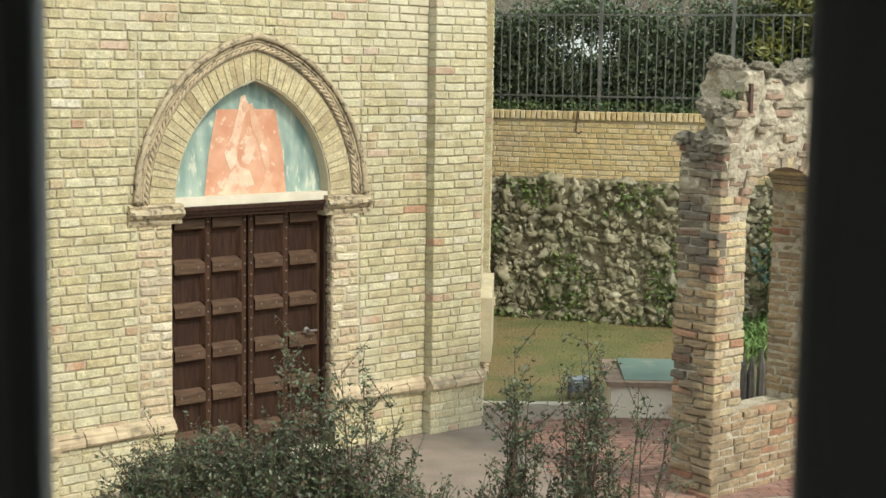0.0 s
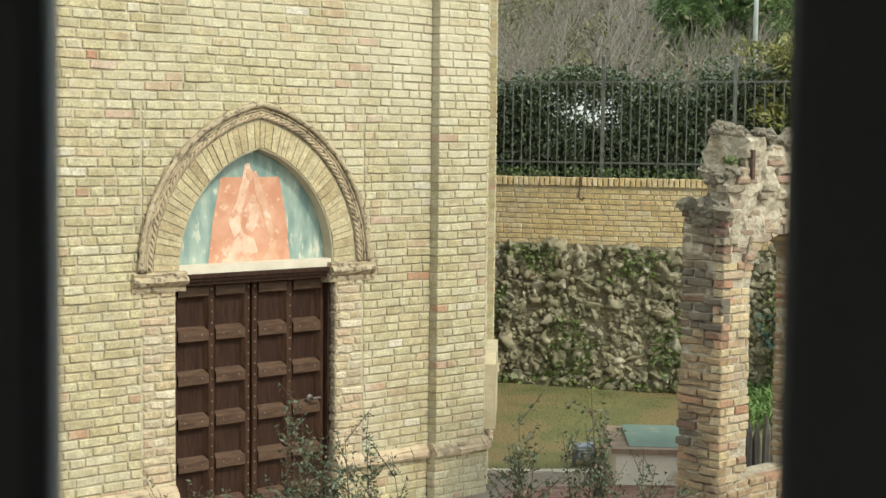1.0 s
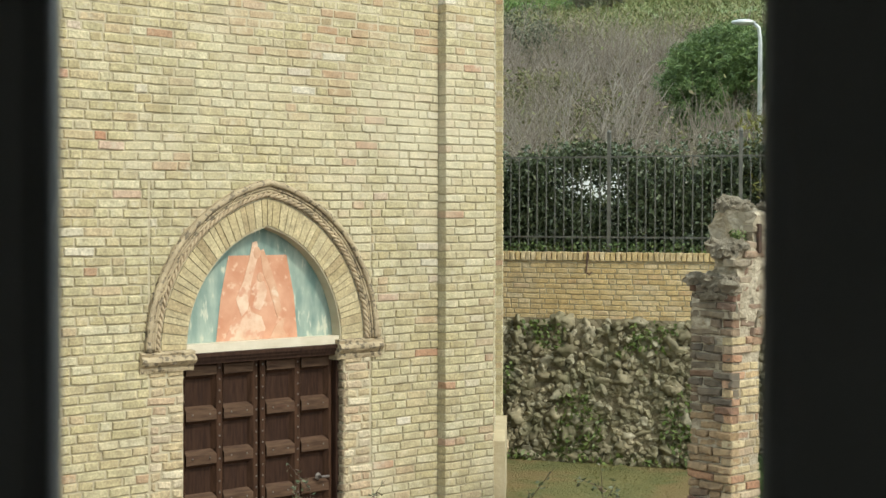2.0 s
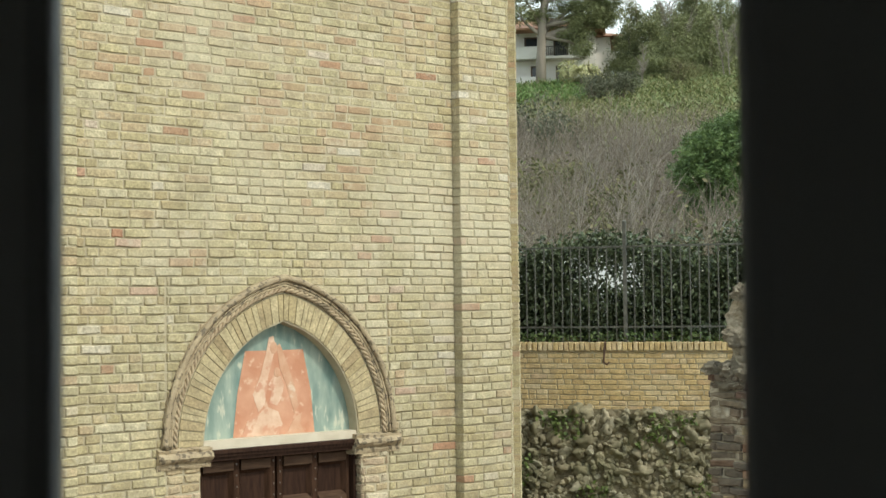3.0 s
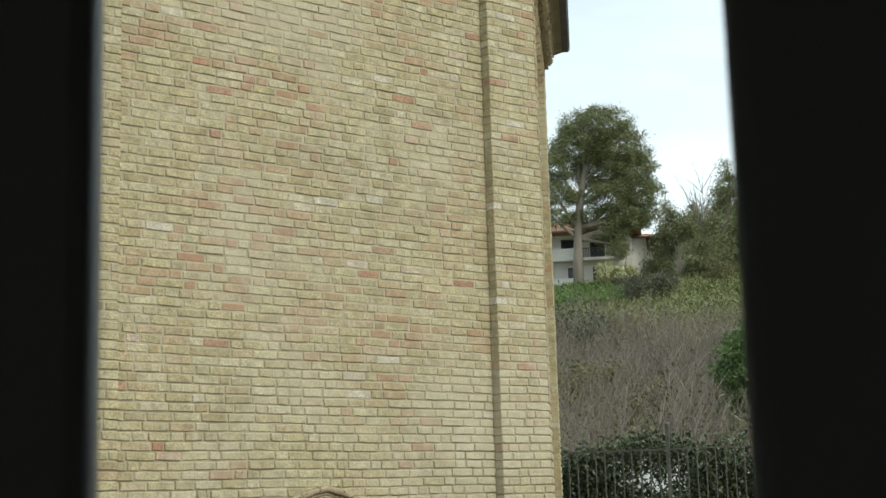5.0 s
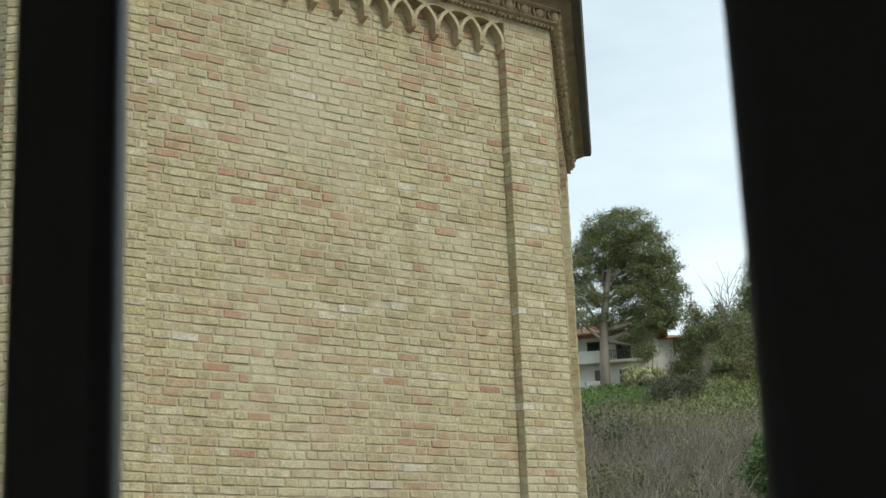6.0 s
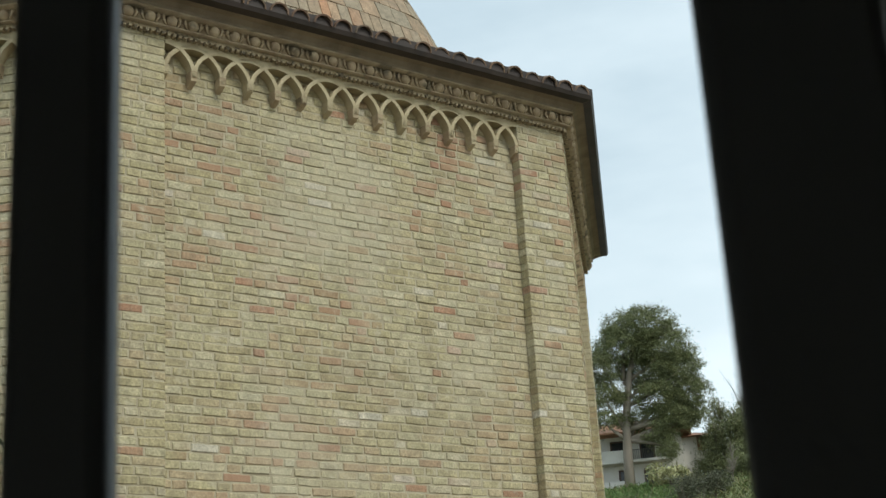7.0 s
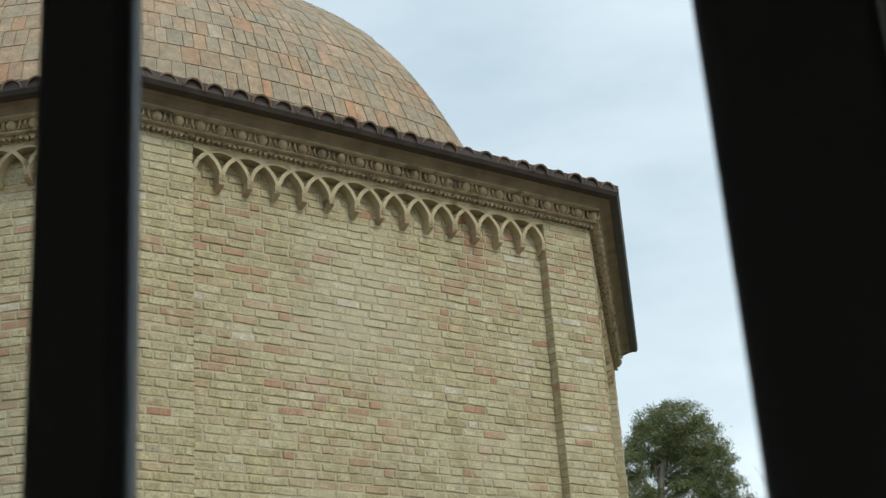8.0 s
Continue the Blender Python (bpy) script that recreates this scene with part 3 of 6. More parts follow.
for name, half, rise, rad, out, mat in (("rope_moulding", 0.955, 1.150, 0.020, -0.012, TERRACOTTA), ("arch_roll", 0.984, 1.174, 0.013, -0.012, STONE), ("arch_fillet", 1.006, 1.198, 0.010, -0.020, STONE), ("arch_hood", 1.040, 1.236, 0.024, -0.030, STONE)):
    g = Geo()
    pts = arch_points(half, rise, 40)
    if name == "rope_moulding":
        # two strands twisted round one another
        fine = arch_points(half, rise, 150)
        for ph in (0, math.pi):
            path = []
            for i, (x, z) in enumerate(fine):
                x2, z2 = fine[min(i + 1, len(fine) - 1)]
                x1, z1 = fine[max(i - 1, 0)]
                t = Vector((x2 - x1, 0, z2 - z1)).normalized()
                nn = Vector((-t.z, 0, t.x))
                ang = i * 0.72 + ph
                path.append(Vector((x, out, z)) + nn * 0.010 * math.cos(ang) + Vector((0, 1, 0)) * 0.010 * math.sin(ang))
            g.tube(path, 0.0115, 6)
    else:
        g.tube([(x + rnd.uniform(-.002, .002), out + rnd.uniform(-.003, .003), z + rnd.uniform(-.002, .002)) for x, z in pts], [rad * rnd.uniform(0.82, 1.15) for _ in pts], 8)
    part(name, g, mat, portal, smooth=True)
g = Geo()
hood_in, hood_out = arch_points(0.93, 1.125, 40), arch_points(1.062, 1.262, 40)
n = len(hood_in)
v = [(x, -0.006, z) for x, z in hood_in] + [(x, -0.010, z) for x, z in hood_out] + [(x, 0.06, z) for x, z in hood_out]
g.add(v, [(i, i + 1, n + i + 1, n + i) for i in range(n - 1)] + [(n + i, n + i + 1, 2 * n + i + 1, 2 * n + i) for i in range(n - 1)])
part("arch_band", g, STONE, portal)
for s in (-1, 1):
    g = Geo()
    x0, x1 = (0.66, 1.10)
    prof = [(0.05, 1.93), (-0.012, 1.935), (-0.022, 1.96), (-0.016, 1.975), (-0.05, 2.0), (-0.066, 2.02), (-0.062, 2.045), (-0.04, 2.058), (-0.045, 2.078), (-0.01, 2.088), (0.14, 2.09), (0.14, 1.93)]
    kk = len(prof)
    xs = [x0 + (x1 - x0) * q / 7 for q in range(8)]
    v = [(s * xx + rnd.uniform(-.003, .003), p + rnd.uniform(-.005, .005), z + rnd.uniform(-.005, .005)) for xx in xs for p, z in prof]
    f = [(n * kk + q, n * kk + (q + 1) % kk, (n + 1) * kk + (q + 1) % kk, (n + 1) * kk + q) for n in range(7) for q in range(kk)]
    g.add(v, f + [tuple(range(kk)), tuple(range(7 * kk, 8 * kk))])
    part("impost", g, STONE, portal, "weathered carved stone impost")
g = Geo()
g.box(-DW, DW, 0.02, 0.12, 2.055, 2.12)
part("tympanum_sill", g, PALE_STONE, portal, "pale stone ledge under the painting")
g = Geo()
for y, z0, z1 in ((-0.015, 2.025, 2.053), (0.0, 2.0, 2.025), (0.02, 1.97, 2.0)):
    g.box(-DW - 0.005, DW + 0.005, y, 0.16, z0 + 0.0005, z1)
part("lintel", g, DOOR_WOOD, portal, "dark moulded wooden lintel")
# the painting: plain shapes in its colours
back = arch_points(0.72, RISE_IN + 0.01, 40)
g = Geo()
g.prism([(x, z) for x, z in back], 0.115, 0.16)
tympanum = part("tympanum", g, PAINT_TEAL, portal, "faded teal and red painted tympanum under the arch")
g = Geo()
g.prism([(-0.385, 2.121), (0.36, 2.121), (0.325, 2.45), (0.255, 2.77), (-0.275, 2.77), (-0.345, 2.45)], 0.1125, 0.116)
part("painted_panel", g, PAINT_RED, tympanum, "faded brick-red painted cloth field")
for outline, mat, label in (
        ([(-0.16, 2.30), (-0.10, 2.36), (-0.075, 2.55), (-0.03, 2.70), (0.0, 2.80), (-0.02, 2.88), (-0.06, 2.87), (-0.09, 2.74), (-0.14, 2.58), (-0.21, 2.44)], PAINT_CREAM, "worn cream painted fold"),
        ([(0.04, 2.62), (0.09, 2.52), (0.13, 2.40), (0.17, 2.28), (0.21, 2.34), (0.17, 2.50), (0.11, 2.66), (0.04, 2.82), (0.01, 2.80)], PAINT_OCHRE, "worn ochre painted fold"),
        ([(-0.31, 2.122), (0.02, 2.122), (0.06, 2.20), (0.02, 2.30), (-0.08, 2.34), (-0.17, 2.28), (-0.26, 2.24)], PAINT_CREAM, "worn cream painted patch"),
        ([(0.10, 2.122), (0.27, 2.122), (0.22, 2.20), (0.24, 2.28), (0.18, 2.25), (0.14, 2.20)], PAINT_OCHRE, "worn ochre painted patch"),
        ([(-0.06, 2.37), (0.01, 2.345), (0.055, 2.41), (0.075, 2.50), (0.045, 2.57), (-0.03, 2.565), (-0.07, 2.51), (-0.035, 2.47)], PAINT_CREAM, "worn cream painted shape")):
    part("painted_shape", Geo().prism(outline, 0.1100, 0.1135), mat, tympanum, label)
part("painted_shape", Geo().ball((0.01, 0.110, 2.60), (0.032, 0.004, 0.038)), PAINT_OCHRE, tympanum, "ochre painted shape")
part("painted_shape", Geo().ball((-0.02, 0.1085, 2.79), (0.034, 0.003, 0.048)), PAINT_OCHRE, tympanum, "ochre painted shape")

# the door: two leaves of sunk panels with nailed rails
door = new("door")
door.parent = chapel
door.matrix_basis = Matrix.Translation((DC, yw + 0.11, 0))
tagged(door, "dark brown panelled wooden double door with nail heads")
COLS, RZ = 2, [0.26, 0.592, 0.925, 1.255, 1.585, 1.925]
for s in (-1, 1):
    g = Geo()
    x0, x1 = (0.006, DW - 0.005)
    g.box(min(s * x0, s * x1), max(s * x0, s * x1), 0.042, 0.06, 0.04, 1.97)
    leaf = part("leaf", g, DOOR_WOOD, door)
    st = [0.008, 0.062, 0.325, 0.390, 0.655, DW - 0.036]
    for a, b in ((st[0], st[1]), (st[2], st[3]), (st[4], st[5])):
        g = Geo()
        g.brick(min(s * a, s * b), max(s * a, s * b), 0.0, 0.045, 0.04, 1.97, rnd, c=0.008, jit=0.001)
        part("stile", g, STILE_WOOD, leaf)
    for z in RZ:
        for a, b in ((st[1], st[2]), (st[3], st[4])):
            g = Geo()
            h = 0.045
            lo, hi = min(s * a, s * b), max(s * a, s * b)
            v = [(lo, -0.012, z - h), (hi, -0.012, z - h), (hi, -0.012, z + h * 0.55), (lo, -0.012, z + h * 0.55), (lo + 0.014, 0.042, z + h * 1.35), (hi - 0.014, 0.042, z + h * 1.35), (lo, 0.042, z - h - 0.006), (hi, 0.042, z - h - 0.006)]
            g.add(v, [(0, 1, 2, 3), (3, 2, 5, 4), (1, 0, 6, 7), (0, 3, 4, 6), (1, 7, 5, 2)])
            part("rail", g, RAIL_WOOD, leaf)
    # a sloped bead round each sunk panel, on its sides and along its top
    for z0, z1 in zip(RZ, RZ[1:]):
        for a, b in ((st[1], st[2]), (st[3], st[4])):
            lo, hi = min(s * a, s * b), max(s * a, s * b)
            za, zb, w = z0 + 0.058, z1 - 0.052, 0.024
            v = [(lo, 0.008, za), (lo, 0.008, zb), (hi, 0.008, zb), (hi, 0.008, za), (lo + w, 0.041, za), (lo + w, 0.041, zb - w), (hi - w, 0.041, zb - w), (hi - w, 0.041, za)]
            part("panel_bead", Geo().add(v, [(0, 1, 5, 4), (1, 2, 6, 5), (2, 3, 7, 6)]), STILE_WOOD, leaf)
    g = Geo()
    for x in (0.029, 0.36):
        for q in range(22):
            g.ball((s * x, -0.004, 0.12 + q * 0.086), (0.0085, 0.006, 0.0085), n=6, rings=4)
    for z in RZ[:-1]:
        for x in (0.12, 0.26, 0.45, 0.60):
            g.ball((s * x, -0.013, z), (0.008, 0.006, 0.008), n=6, rings=4)
    part("nail_heads", g, NAIL, leaf, "row of dull iron nail heads", kind="stuff")
g = Geo()
g.tube([(0.55, -0.02, 1.0), (0.55, -0.06, 1.0), (0.62, -0.062, 1.0)], 0.011, 8)
g.ball((0.55, -0.012, 1.0), (0.03, 0.012, 0.03))
part("handle", g, NAIL, door, "grey metal lever handle")
g = Geo()
g.box(-DW - 0.02, DW + 0.02, -0.24, 0.2, 0.0, 0.045)
part("threshold", g, PALE_STONE, door, "pale stone doorstep")

for s in (-1, 1):
    lo, hi = sorted((s * (DW - 0.034), s * (DW + 0.004)))
    part("door_frame", Geo().brick(lo, hi, -0.045, 0.06, 0.046, 1.97, rnd, c=0.006, jit=0.001), DOOR_WOOD, door)

# cornice: interlaced arches, bead course, egg course, cove, gutter, tiles
PITCH = 2 * INN / 14
for i in (0, 1, 7):
    m = face_of[i]
    zb, zt = 8.085, 8.335
    hgt = zt - zb
    yo = -AP + 0.004
    # the plate above the arches, one strip
    n = 14 * 12
    v, f = [], []
    for q in range(n + 1):
        x = -INN + 2 * INN * q / n
        u = (x + INN) / PITCH
        z = max(math.sqrt(max(1 - (1 - (u - c)) ** 2, 0)) for c in range(-1, 14) if 0 <= u - c <= 2)
        zz = zb + hgt * z
        v += [(x, yo, zz), (x, yo, TOP - 0.01), (x, yw + 0.01, zz)]
        if q:
            o = 3 * q
            f += [(o - 3, o, o + 1, o - 2), (o - 3, o - 1, o + 2, o)]
    frieze = part("frieze", Geo().add(v, f, m), FRIEZE, chapel, "frieze of interlaced pointed arches on small corbels")
    for c in range(-1, 14):
        xa = -INN + c * PITCH
        path = []
        for q in range(25):
            x = xa + PITCH - PITCH * math.cos(math.pi * q / 24)
            if -INN - 0.001 <= x <= INN + 0.001:
                path.append((x, zb + hgt * math.sin(math.pi * q / 24)))
        lo, hi = [], []
        for q, (x, z) in enumerate(path):
            x1, z1 = path[max(q - 1, 0)]
            x2, z2 = path[min(q + 1, len(path) - 1)]
            d = Vector((x2 - x1, z2 - z1)).normalized() * 0.016
            hi.append((x - d.y, z + d.x))
            lo.append((x + d.y, z - d.x))
        g = Geo()
        g.prism(hi + lo[::-1], yo - 0.003 * (c % 2), yw + 0.01, m)
        part("arch_rib", g, FRIEZE, frieze)
    for c in range(15):
        xa = -INN + c * PITCH
        w = 0.030 if 0 < c < 14 else 0.022
        xa += 0.012 if c == 0 else (-0.012 if c == 14 else 0)
        # corbels, narrowing downwards and back
        j = rnd.uniform(-0.012, 0.012)
        v = [(xa - w, yo - 0.004, zb + 0.05), (xa + w, yo - 0.004, zb + 0.05), (xa + w, yw, zb + 0.05), (xa - w, yw, zb + 0.05),
             (xa - w * 0.8, yo + 0.008, zb - 0.02 + j), (xa + w * 0.8, yo + 0.008, zb - 0.02 + j), (xa + w * 0.7, yw, zb - 0.06 + j), (xa - w * 0.7, yw, zb - 0.06 + j)]
        part("corbel", Geo().add(v, [(0, 1, 2, 3), (4, 7, 6, 5), (0, 4, 5, 1), (1, 5, 6, 2), (3, 7, 4, 0), (2, 6, 7, 3)], m), TERRACOTTA if c % 3 else FRIEZE, frieze)
    hs = HALF
    bead = Geo()
    bead.box(-hs - 0.012, hs + 0.012, -AP - 0.03, -AP + 0.1, TOP - 0.008, TOP + 0.016, m)
    q = -hs
    while q < hs:
        bead.box(q, q + 0.026, -AP - 0.045, -AP, TOP - 0.032 + rnd.uniform(-.003, .003), TOP - 0.010, m, 0.002, rnd)
        q += 0.046
    part("bead_course", bead, STONE, chapel)
    egg = Geo()
    egg.box(-hs - 0.03, hs + 0.03, -AP - 0.075, -AP + 0.1, TOP + 0.018, TOP + 0.030, m)
    egg.box(-hs - 0.02, hs + 0.02, -AP - 0.048, -AP + 0.1, TOP + 0.030, TOP + 0.125, m)
    egg.box(-hs - 0.05, hs + 0.05, -AP - 0.12, -AP + 0.1, TOP + 0.125, TOP + 0.142, m)
    q = -hs - 0.02
    while q < hs + 0.02:
        egg.ball((q + 0.05, -AP - 0.058, TOP + 0.076), (0.046, 0.05, 0.048), m, 10, 7)
        for e in (-1, 1):
            egg.tube([(q + 0.05 + e * 0.066, -AP - 0.062, TOP + 0.122), (q + 0.05 + e * 0.068, -AP - 0.064, TOP + 0.078), (q + 0.05 + e * 0.044, -AP - 0.058, TOP + 0.036)], [0.014, 0.014, 0.008], 5, m)
        q += 0.182
    part("egg_course", egg, TERRACOTTA, chapel, "egg-and-dart moulding in weathered terracotta", smooth=True)
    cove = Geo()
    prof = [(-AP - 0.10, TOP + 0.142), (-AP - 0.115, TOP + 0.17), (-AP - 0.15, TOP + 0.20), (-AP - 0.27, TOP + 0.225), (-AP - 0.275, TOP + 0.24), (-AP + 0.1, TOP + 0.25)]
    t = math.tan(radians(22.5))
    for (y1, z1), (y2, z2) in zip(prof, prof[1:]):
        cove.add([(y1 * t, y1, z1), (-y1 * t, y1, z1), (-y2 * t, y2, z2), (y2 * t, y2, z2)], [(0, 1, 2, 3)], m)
    part("cove", cove, SOFFIT, chapel, "brown mottled plaster soffit")
    gut = Geo()
    prof = [(-AP - 0.22, TOP + 0.200), (-AP - 0.295, TOP + 0.210), (-AP - 0.312, TOP + 0.245), (-AP - 0.315, TOP + 0.312), (-AP - 0.305, TOP + 0.314), (-AP - 0.300, TOP + 0.25), (-AP - 0.24, TOP + 0.235)]
    for (y1, z1), (y2, z2) in zip(prof, prof[1:]):
        gut.add([(y1 * t, y1, z1), (-y1 * t, y1, z1), (-y2 * t, y2, z2), (y2 * t, y2, z2)], [(0, 1, 2, 3)], m)
    part("gutter", gut, GUTTER, chapel, "dark metal gutter")

# the tiled skirt of the roof, and barrel tiles along the eaves
EAVE, SK_IN = AP + 0.27, 4.40
ZE, ZI = TOP + 0.262, TOP + 0.74
g = Geo()
t = math.tan(radians(22.5))
for m in face_of:
    g.add([(-EAVE * t, -EAVE, ZE), (EAVE * t, -EAVE, ZE), (SK_IN * t, -SK_IN, ZI), (-SK_IN * t, -SK_IN, ZI), (-EAVE * t, -EAVE, ZE - 0.04), (EAVE * t, -EAVE, ZE - 0.04), (SK_IN * t, -SK_IN, ZE - 0.04), (-SK_IN * t, -SK_IN, ZE - 0.04)],
          [(0, 1, 2, 3), (0, 4, 5, 1), (4, 7, 6, 5)], m)
roof = part("roof", g, ROOF_TILE, chapel, "low tiled skirt roof round the dome")


def barrel_tile():
    g = Geo()
    n = 7
    prof = [(math.cos(math.pi * q / n), math.sin(math.pi * q / n)) for q in range(n + 1)]
    v = []
    for y, r in ((0.0, 0.088), (0.45, 0.072)):
        v += [(x * r, y, z * r * 0.95) for x, z in prof] + [(x * (r - 0.014), y, z * (r - 0.014) * 0.95) for x, z in prof]
    k = n + 1
    f = []
    for q in range(n):
        f += [(q, q + 1, q + 1 + 2 * k, q + 2 * k), (q + k, q + 3 * k, q + 1 + 3 * k, q + 1 + k), (q, q + k, q + 1 + k, q + 1)]
    f += [(0, 2 * k, 3 * k, k), (n, n + k, n + 3 * k, n + 2 * k)]
    return g.add(v, f)


tile_mesh = mesh("roof_tile", barrel_tile(), ROOF_TILE)
slope = math.atan2(ZI - ZE, EAVE - SK_IN)
for i in (0, 1, 7):
    count = 24
    for q in range(count):
        x = -EAVE * t + 0.10 + (2 * EAVE * t - 0.2) * q / (count - 1)
        for r in range(2):
            d = r * 0.40
            if abs(x) > (EAVE - d * math.cos(slope)) * t + 0.02:
                continue
            ob = new("roof_tile", tile_mesh)
            ob.parent = roof
            y = -EAVE - (0.045 if i != 1 else -0.06) + d * math.cos(slope)
            ob.matrix_basis = face_of[i] @ pose(x + rnd.uniform(-.008, .008), y + rnd.uniform(-.012, .012), ZE - 0.02 + d * math.sin(slope) + r * 0.014 + rnd.uniform(-.004, .006), math.degrees(slope) + rnd.uniform(-2, 2), 0, rnd.uniform(-2.5, 2.5))

# dome: rounded octagon of flat bricks laid in courses
ZC, RC = 8.33, 4.68


def dome_point(az, el, r=RC):
    """A point of the dome; az in degrees from the middle of the door's face."""
    off = (az + 22.5) % 45 - 22.5
    o = math.cos(radians(22.5)) / math.cos(radians(off))
    rr = r * (0.45 + 0.55 * o) * 1.032 * max(math.cos(radians(el)), 0.0) ** 1.1
    a = radians(az - 90)
    return Vector((rr * math.cos(a), rr * math.sin(a), ZC + r * math.sin(radians(el))))


g = Geo()
for j in range(0, 31):
    for q in range(120):
        p = [dome_point(q * 3, j * 3), dome_point(q * 3 + 3, j * 3), dome_point(q * 3 + 3, j * 3 + 3), dome_point(q * 3, j * 3 + 3)]
        g.add(p, [(0, 1, 2, 3)])
dome = part("dome", g, DOME_JOINT, chapel, "dome faced with weathered pinkish-brown bricks")
part_bricks = Geo()
el, row = 4.0, 0
while el < 84:
    hgt = 0.235
    de = math.degrees(hgt / RC)
    step = math.degrees((0.125 if row % 3 < 2 else 0.19) / (RC * max(math.cos(radians(el)), 0.12)))
    gap = math.degrees(0.011 / RC)
    az = -180.0 + rnd.uniform(0, step)
    while az < 180:
        w = step * rnd.uniform(0.8, 1.2)
        if -75 < az < 80:
            lift = RC + 0.012 + rnd.uniform(-0.003, 0.004)
            a0, a1, e0, e1 = az, az + w - gap / max(math.cos(radians(el)), 0.12), el, el + de - gap
            p = [dome_point(a0, e0, lift), dome_point(a1, e0, lift), dome_point(a1, e1, lift), dome_point(a0, e1, lift)]
            b = [dome_point(a0, e0, RC - 0.01), dome_point(a1, e0, RC - 0.01), dome_point(a1, e1, RC - 0.01), dome_point(a0, e1, RC - 0.01)]
            part_bricks.add(p + b, [(0, 1, 2, 3)] + [(n, n + 4, (n + 1) % 4 + 4, (n + 1) % 4) for n in range(4)])
        az += w
    el += de
    row += 1
part("dome_facing", part_bricks, DOME_BRICK, dome, kind="stuff")

# retaining wall: rubble below, yellow brick above with a cap of bricks on edge
WALL_M = Matrix.Translation(WALL_P) @ rz(WALL_A)
retaining = empty("retaining_wall", WALL_M, "retaining wall of mossy rubble below and yellow brick above", "wall", kind="structure")
g = Geo()
g.box(-16, 16, 0.012, 0.45, 1.2, 2.53)
part("brick_core", g, MORTAR, retaining)
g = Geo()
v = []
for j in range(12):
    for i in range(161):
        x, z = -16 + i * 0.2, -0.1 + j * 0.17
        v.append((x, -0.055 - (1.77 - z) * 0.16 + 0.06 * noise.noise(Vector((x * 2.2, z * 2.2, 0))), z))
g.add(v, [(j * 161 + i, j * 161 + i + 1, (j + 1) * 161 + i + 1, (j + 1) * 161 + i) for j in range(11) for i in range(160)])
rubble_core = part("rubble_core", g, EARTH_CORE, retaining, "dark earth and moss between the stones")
g, cap = Geo(), Geo()
for a, b, z0, z1 in courses(-1.2, 7.0, 1.62, 2.50, rnd, course=0.066, long=0.215):
    g.brick(a, b, rnd.uniform(-0.003, 0.003), 0.06, z0, z1, rnd)
part("brick_facing", g, YELLOW_BRICK, retaining, kind="stuff")
WALL_CAP = []
x = -1.2
while x < 7.0:
    WALL_CAP.append(x)
    x += 0.069
part("brick_facing", cap.box(-16, 16, -0.006, 0.40, 2.525, 2.53), MORTAR, retaining)


def stone_mesh(seed):
    """A jagged lump of porous stone."""
    r = random.Random(seed)
    bm = bmesh.new()
    bmesh.ops.create_icosphere(bm, subdivisions=3, radius=1)
    off = Vector((seed * 3.7, 0, 0))
    for q in bm.verts:
        p = q.co.copy()
        q.co = p * (1 + 0.6 * noise.noise(p * 1.2 + off) + 0.38 * noise.noise(p * 2.9 + off) + 0.22 * noise.noise(p * 6.5 + off))
    me = bpy.data.meshes.new("stone")
    bm.to_mesh(me)
    bm.free()
    me.polygons.foreach_set("use_smooth", [True] * len(me.polygons))
    me.materials.append(RUBBLE)
    return me


# foreground ruin: a broken pillar and an arched opening
RUIN_M = Matrix.Translation((0, 0, EYE)) @ Matrix.Scale(0.883, 4) @ Matrix.Translation((2.224, 11.79, -EYE)) @ rz(41.2)
LOW = -0.407
ruin = empty("ruined_wall", RUIN_M, "ruined brick wall with a broken top and an arched opening", "ruin")
TH, PW, OX, SILL = 0.452, 0.371, 1.294, 0.30


def ruin_top(x, y):
    """Height of the broken top over the plan."""
    q = 0.03 * noise.noise(Vector((x * 9, y * 9, 2)))
    if x < 0.30:
        s = y / TH
        return (2.86 if (s < 0.55 and x > 0.06) else 2.60) + q
    return 3.16 + 0.05 * math.sin(x * 5.0) + q


ARCH_C, ARCH_R, ARCH_S = (PW + OX) / 2, (OX - PW) / 2, 2.02


def in_ruin(x, z):
    """Whether the front has stone there, rather than the opening."""
    if x < PW or x > OX:
        return True
    if z < SILL:
        return True
    if z > ARCH_S:
        h = (x - ARCH_C) / ARCH_R
        return z > ARCH_S + 0.30 * math.sqrt(max(1 - h * h, 0)) + 0.0
    return False


core = Geo()
nx, nz = 36, 50
for i in range(nx):
    for j in range(nz):
        x0, x1 = 2.6 * i / nx, 2.6 * (i + 1) / nx
        z0, z1 = LOW + (3.2 - LOW) * j / nz, LOW + (3.2 - LOW) * (j + 1) / nz
        if all(in_ruin(x, z) for x in (x0, x1) for z in (z0, z1)):
            for k in range(4):
                y0, y1 = 0.014 + (TH - 0.034) * k / 4, 0.014 + (TH - 0.034) * (k + 1) / 4
                if z1 < ruin_top((x0 + x1) / 2, (y0 + y1) / 2) - 0.03:
                    core.box(max(x0, 0.026), x1, y0, y1, z0, z1)
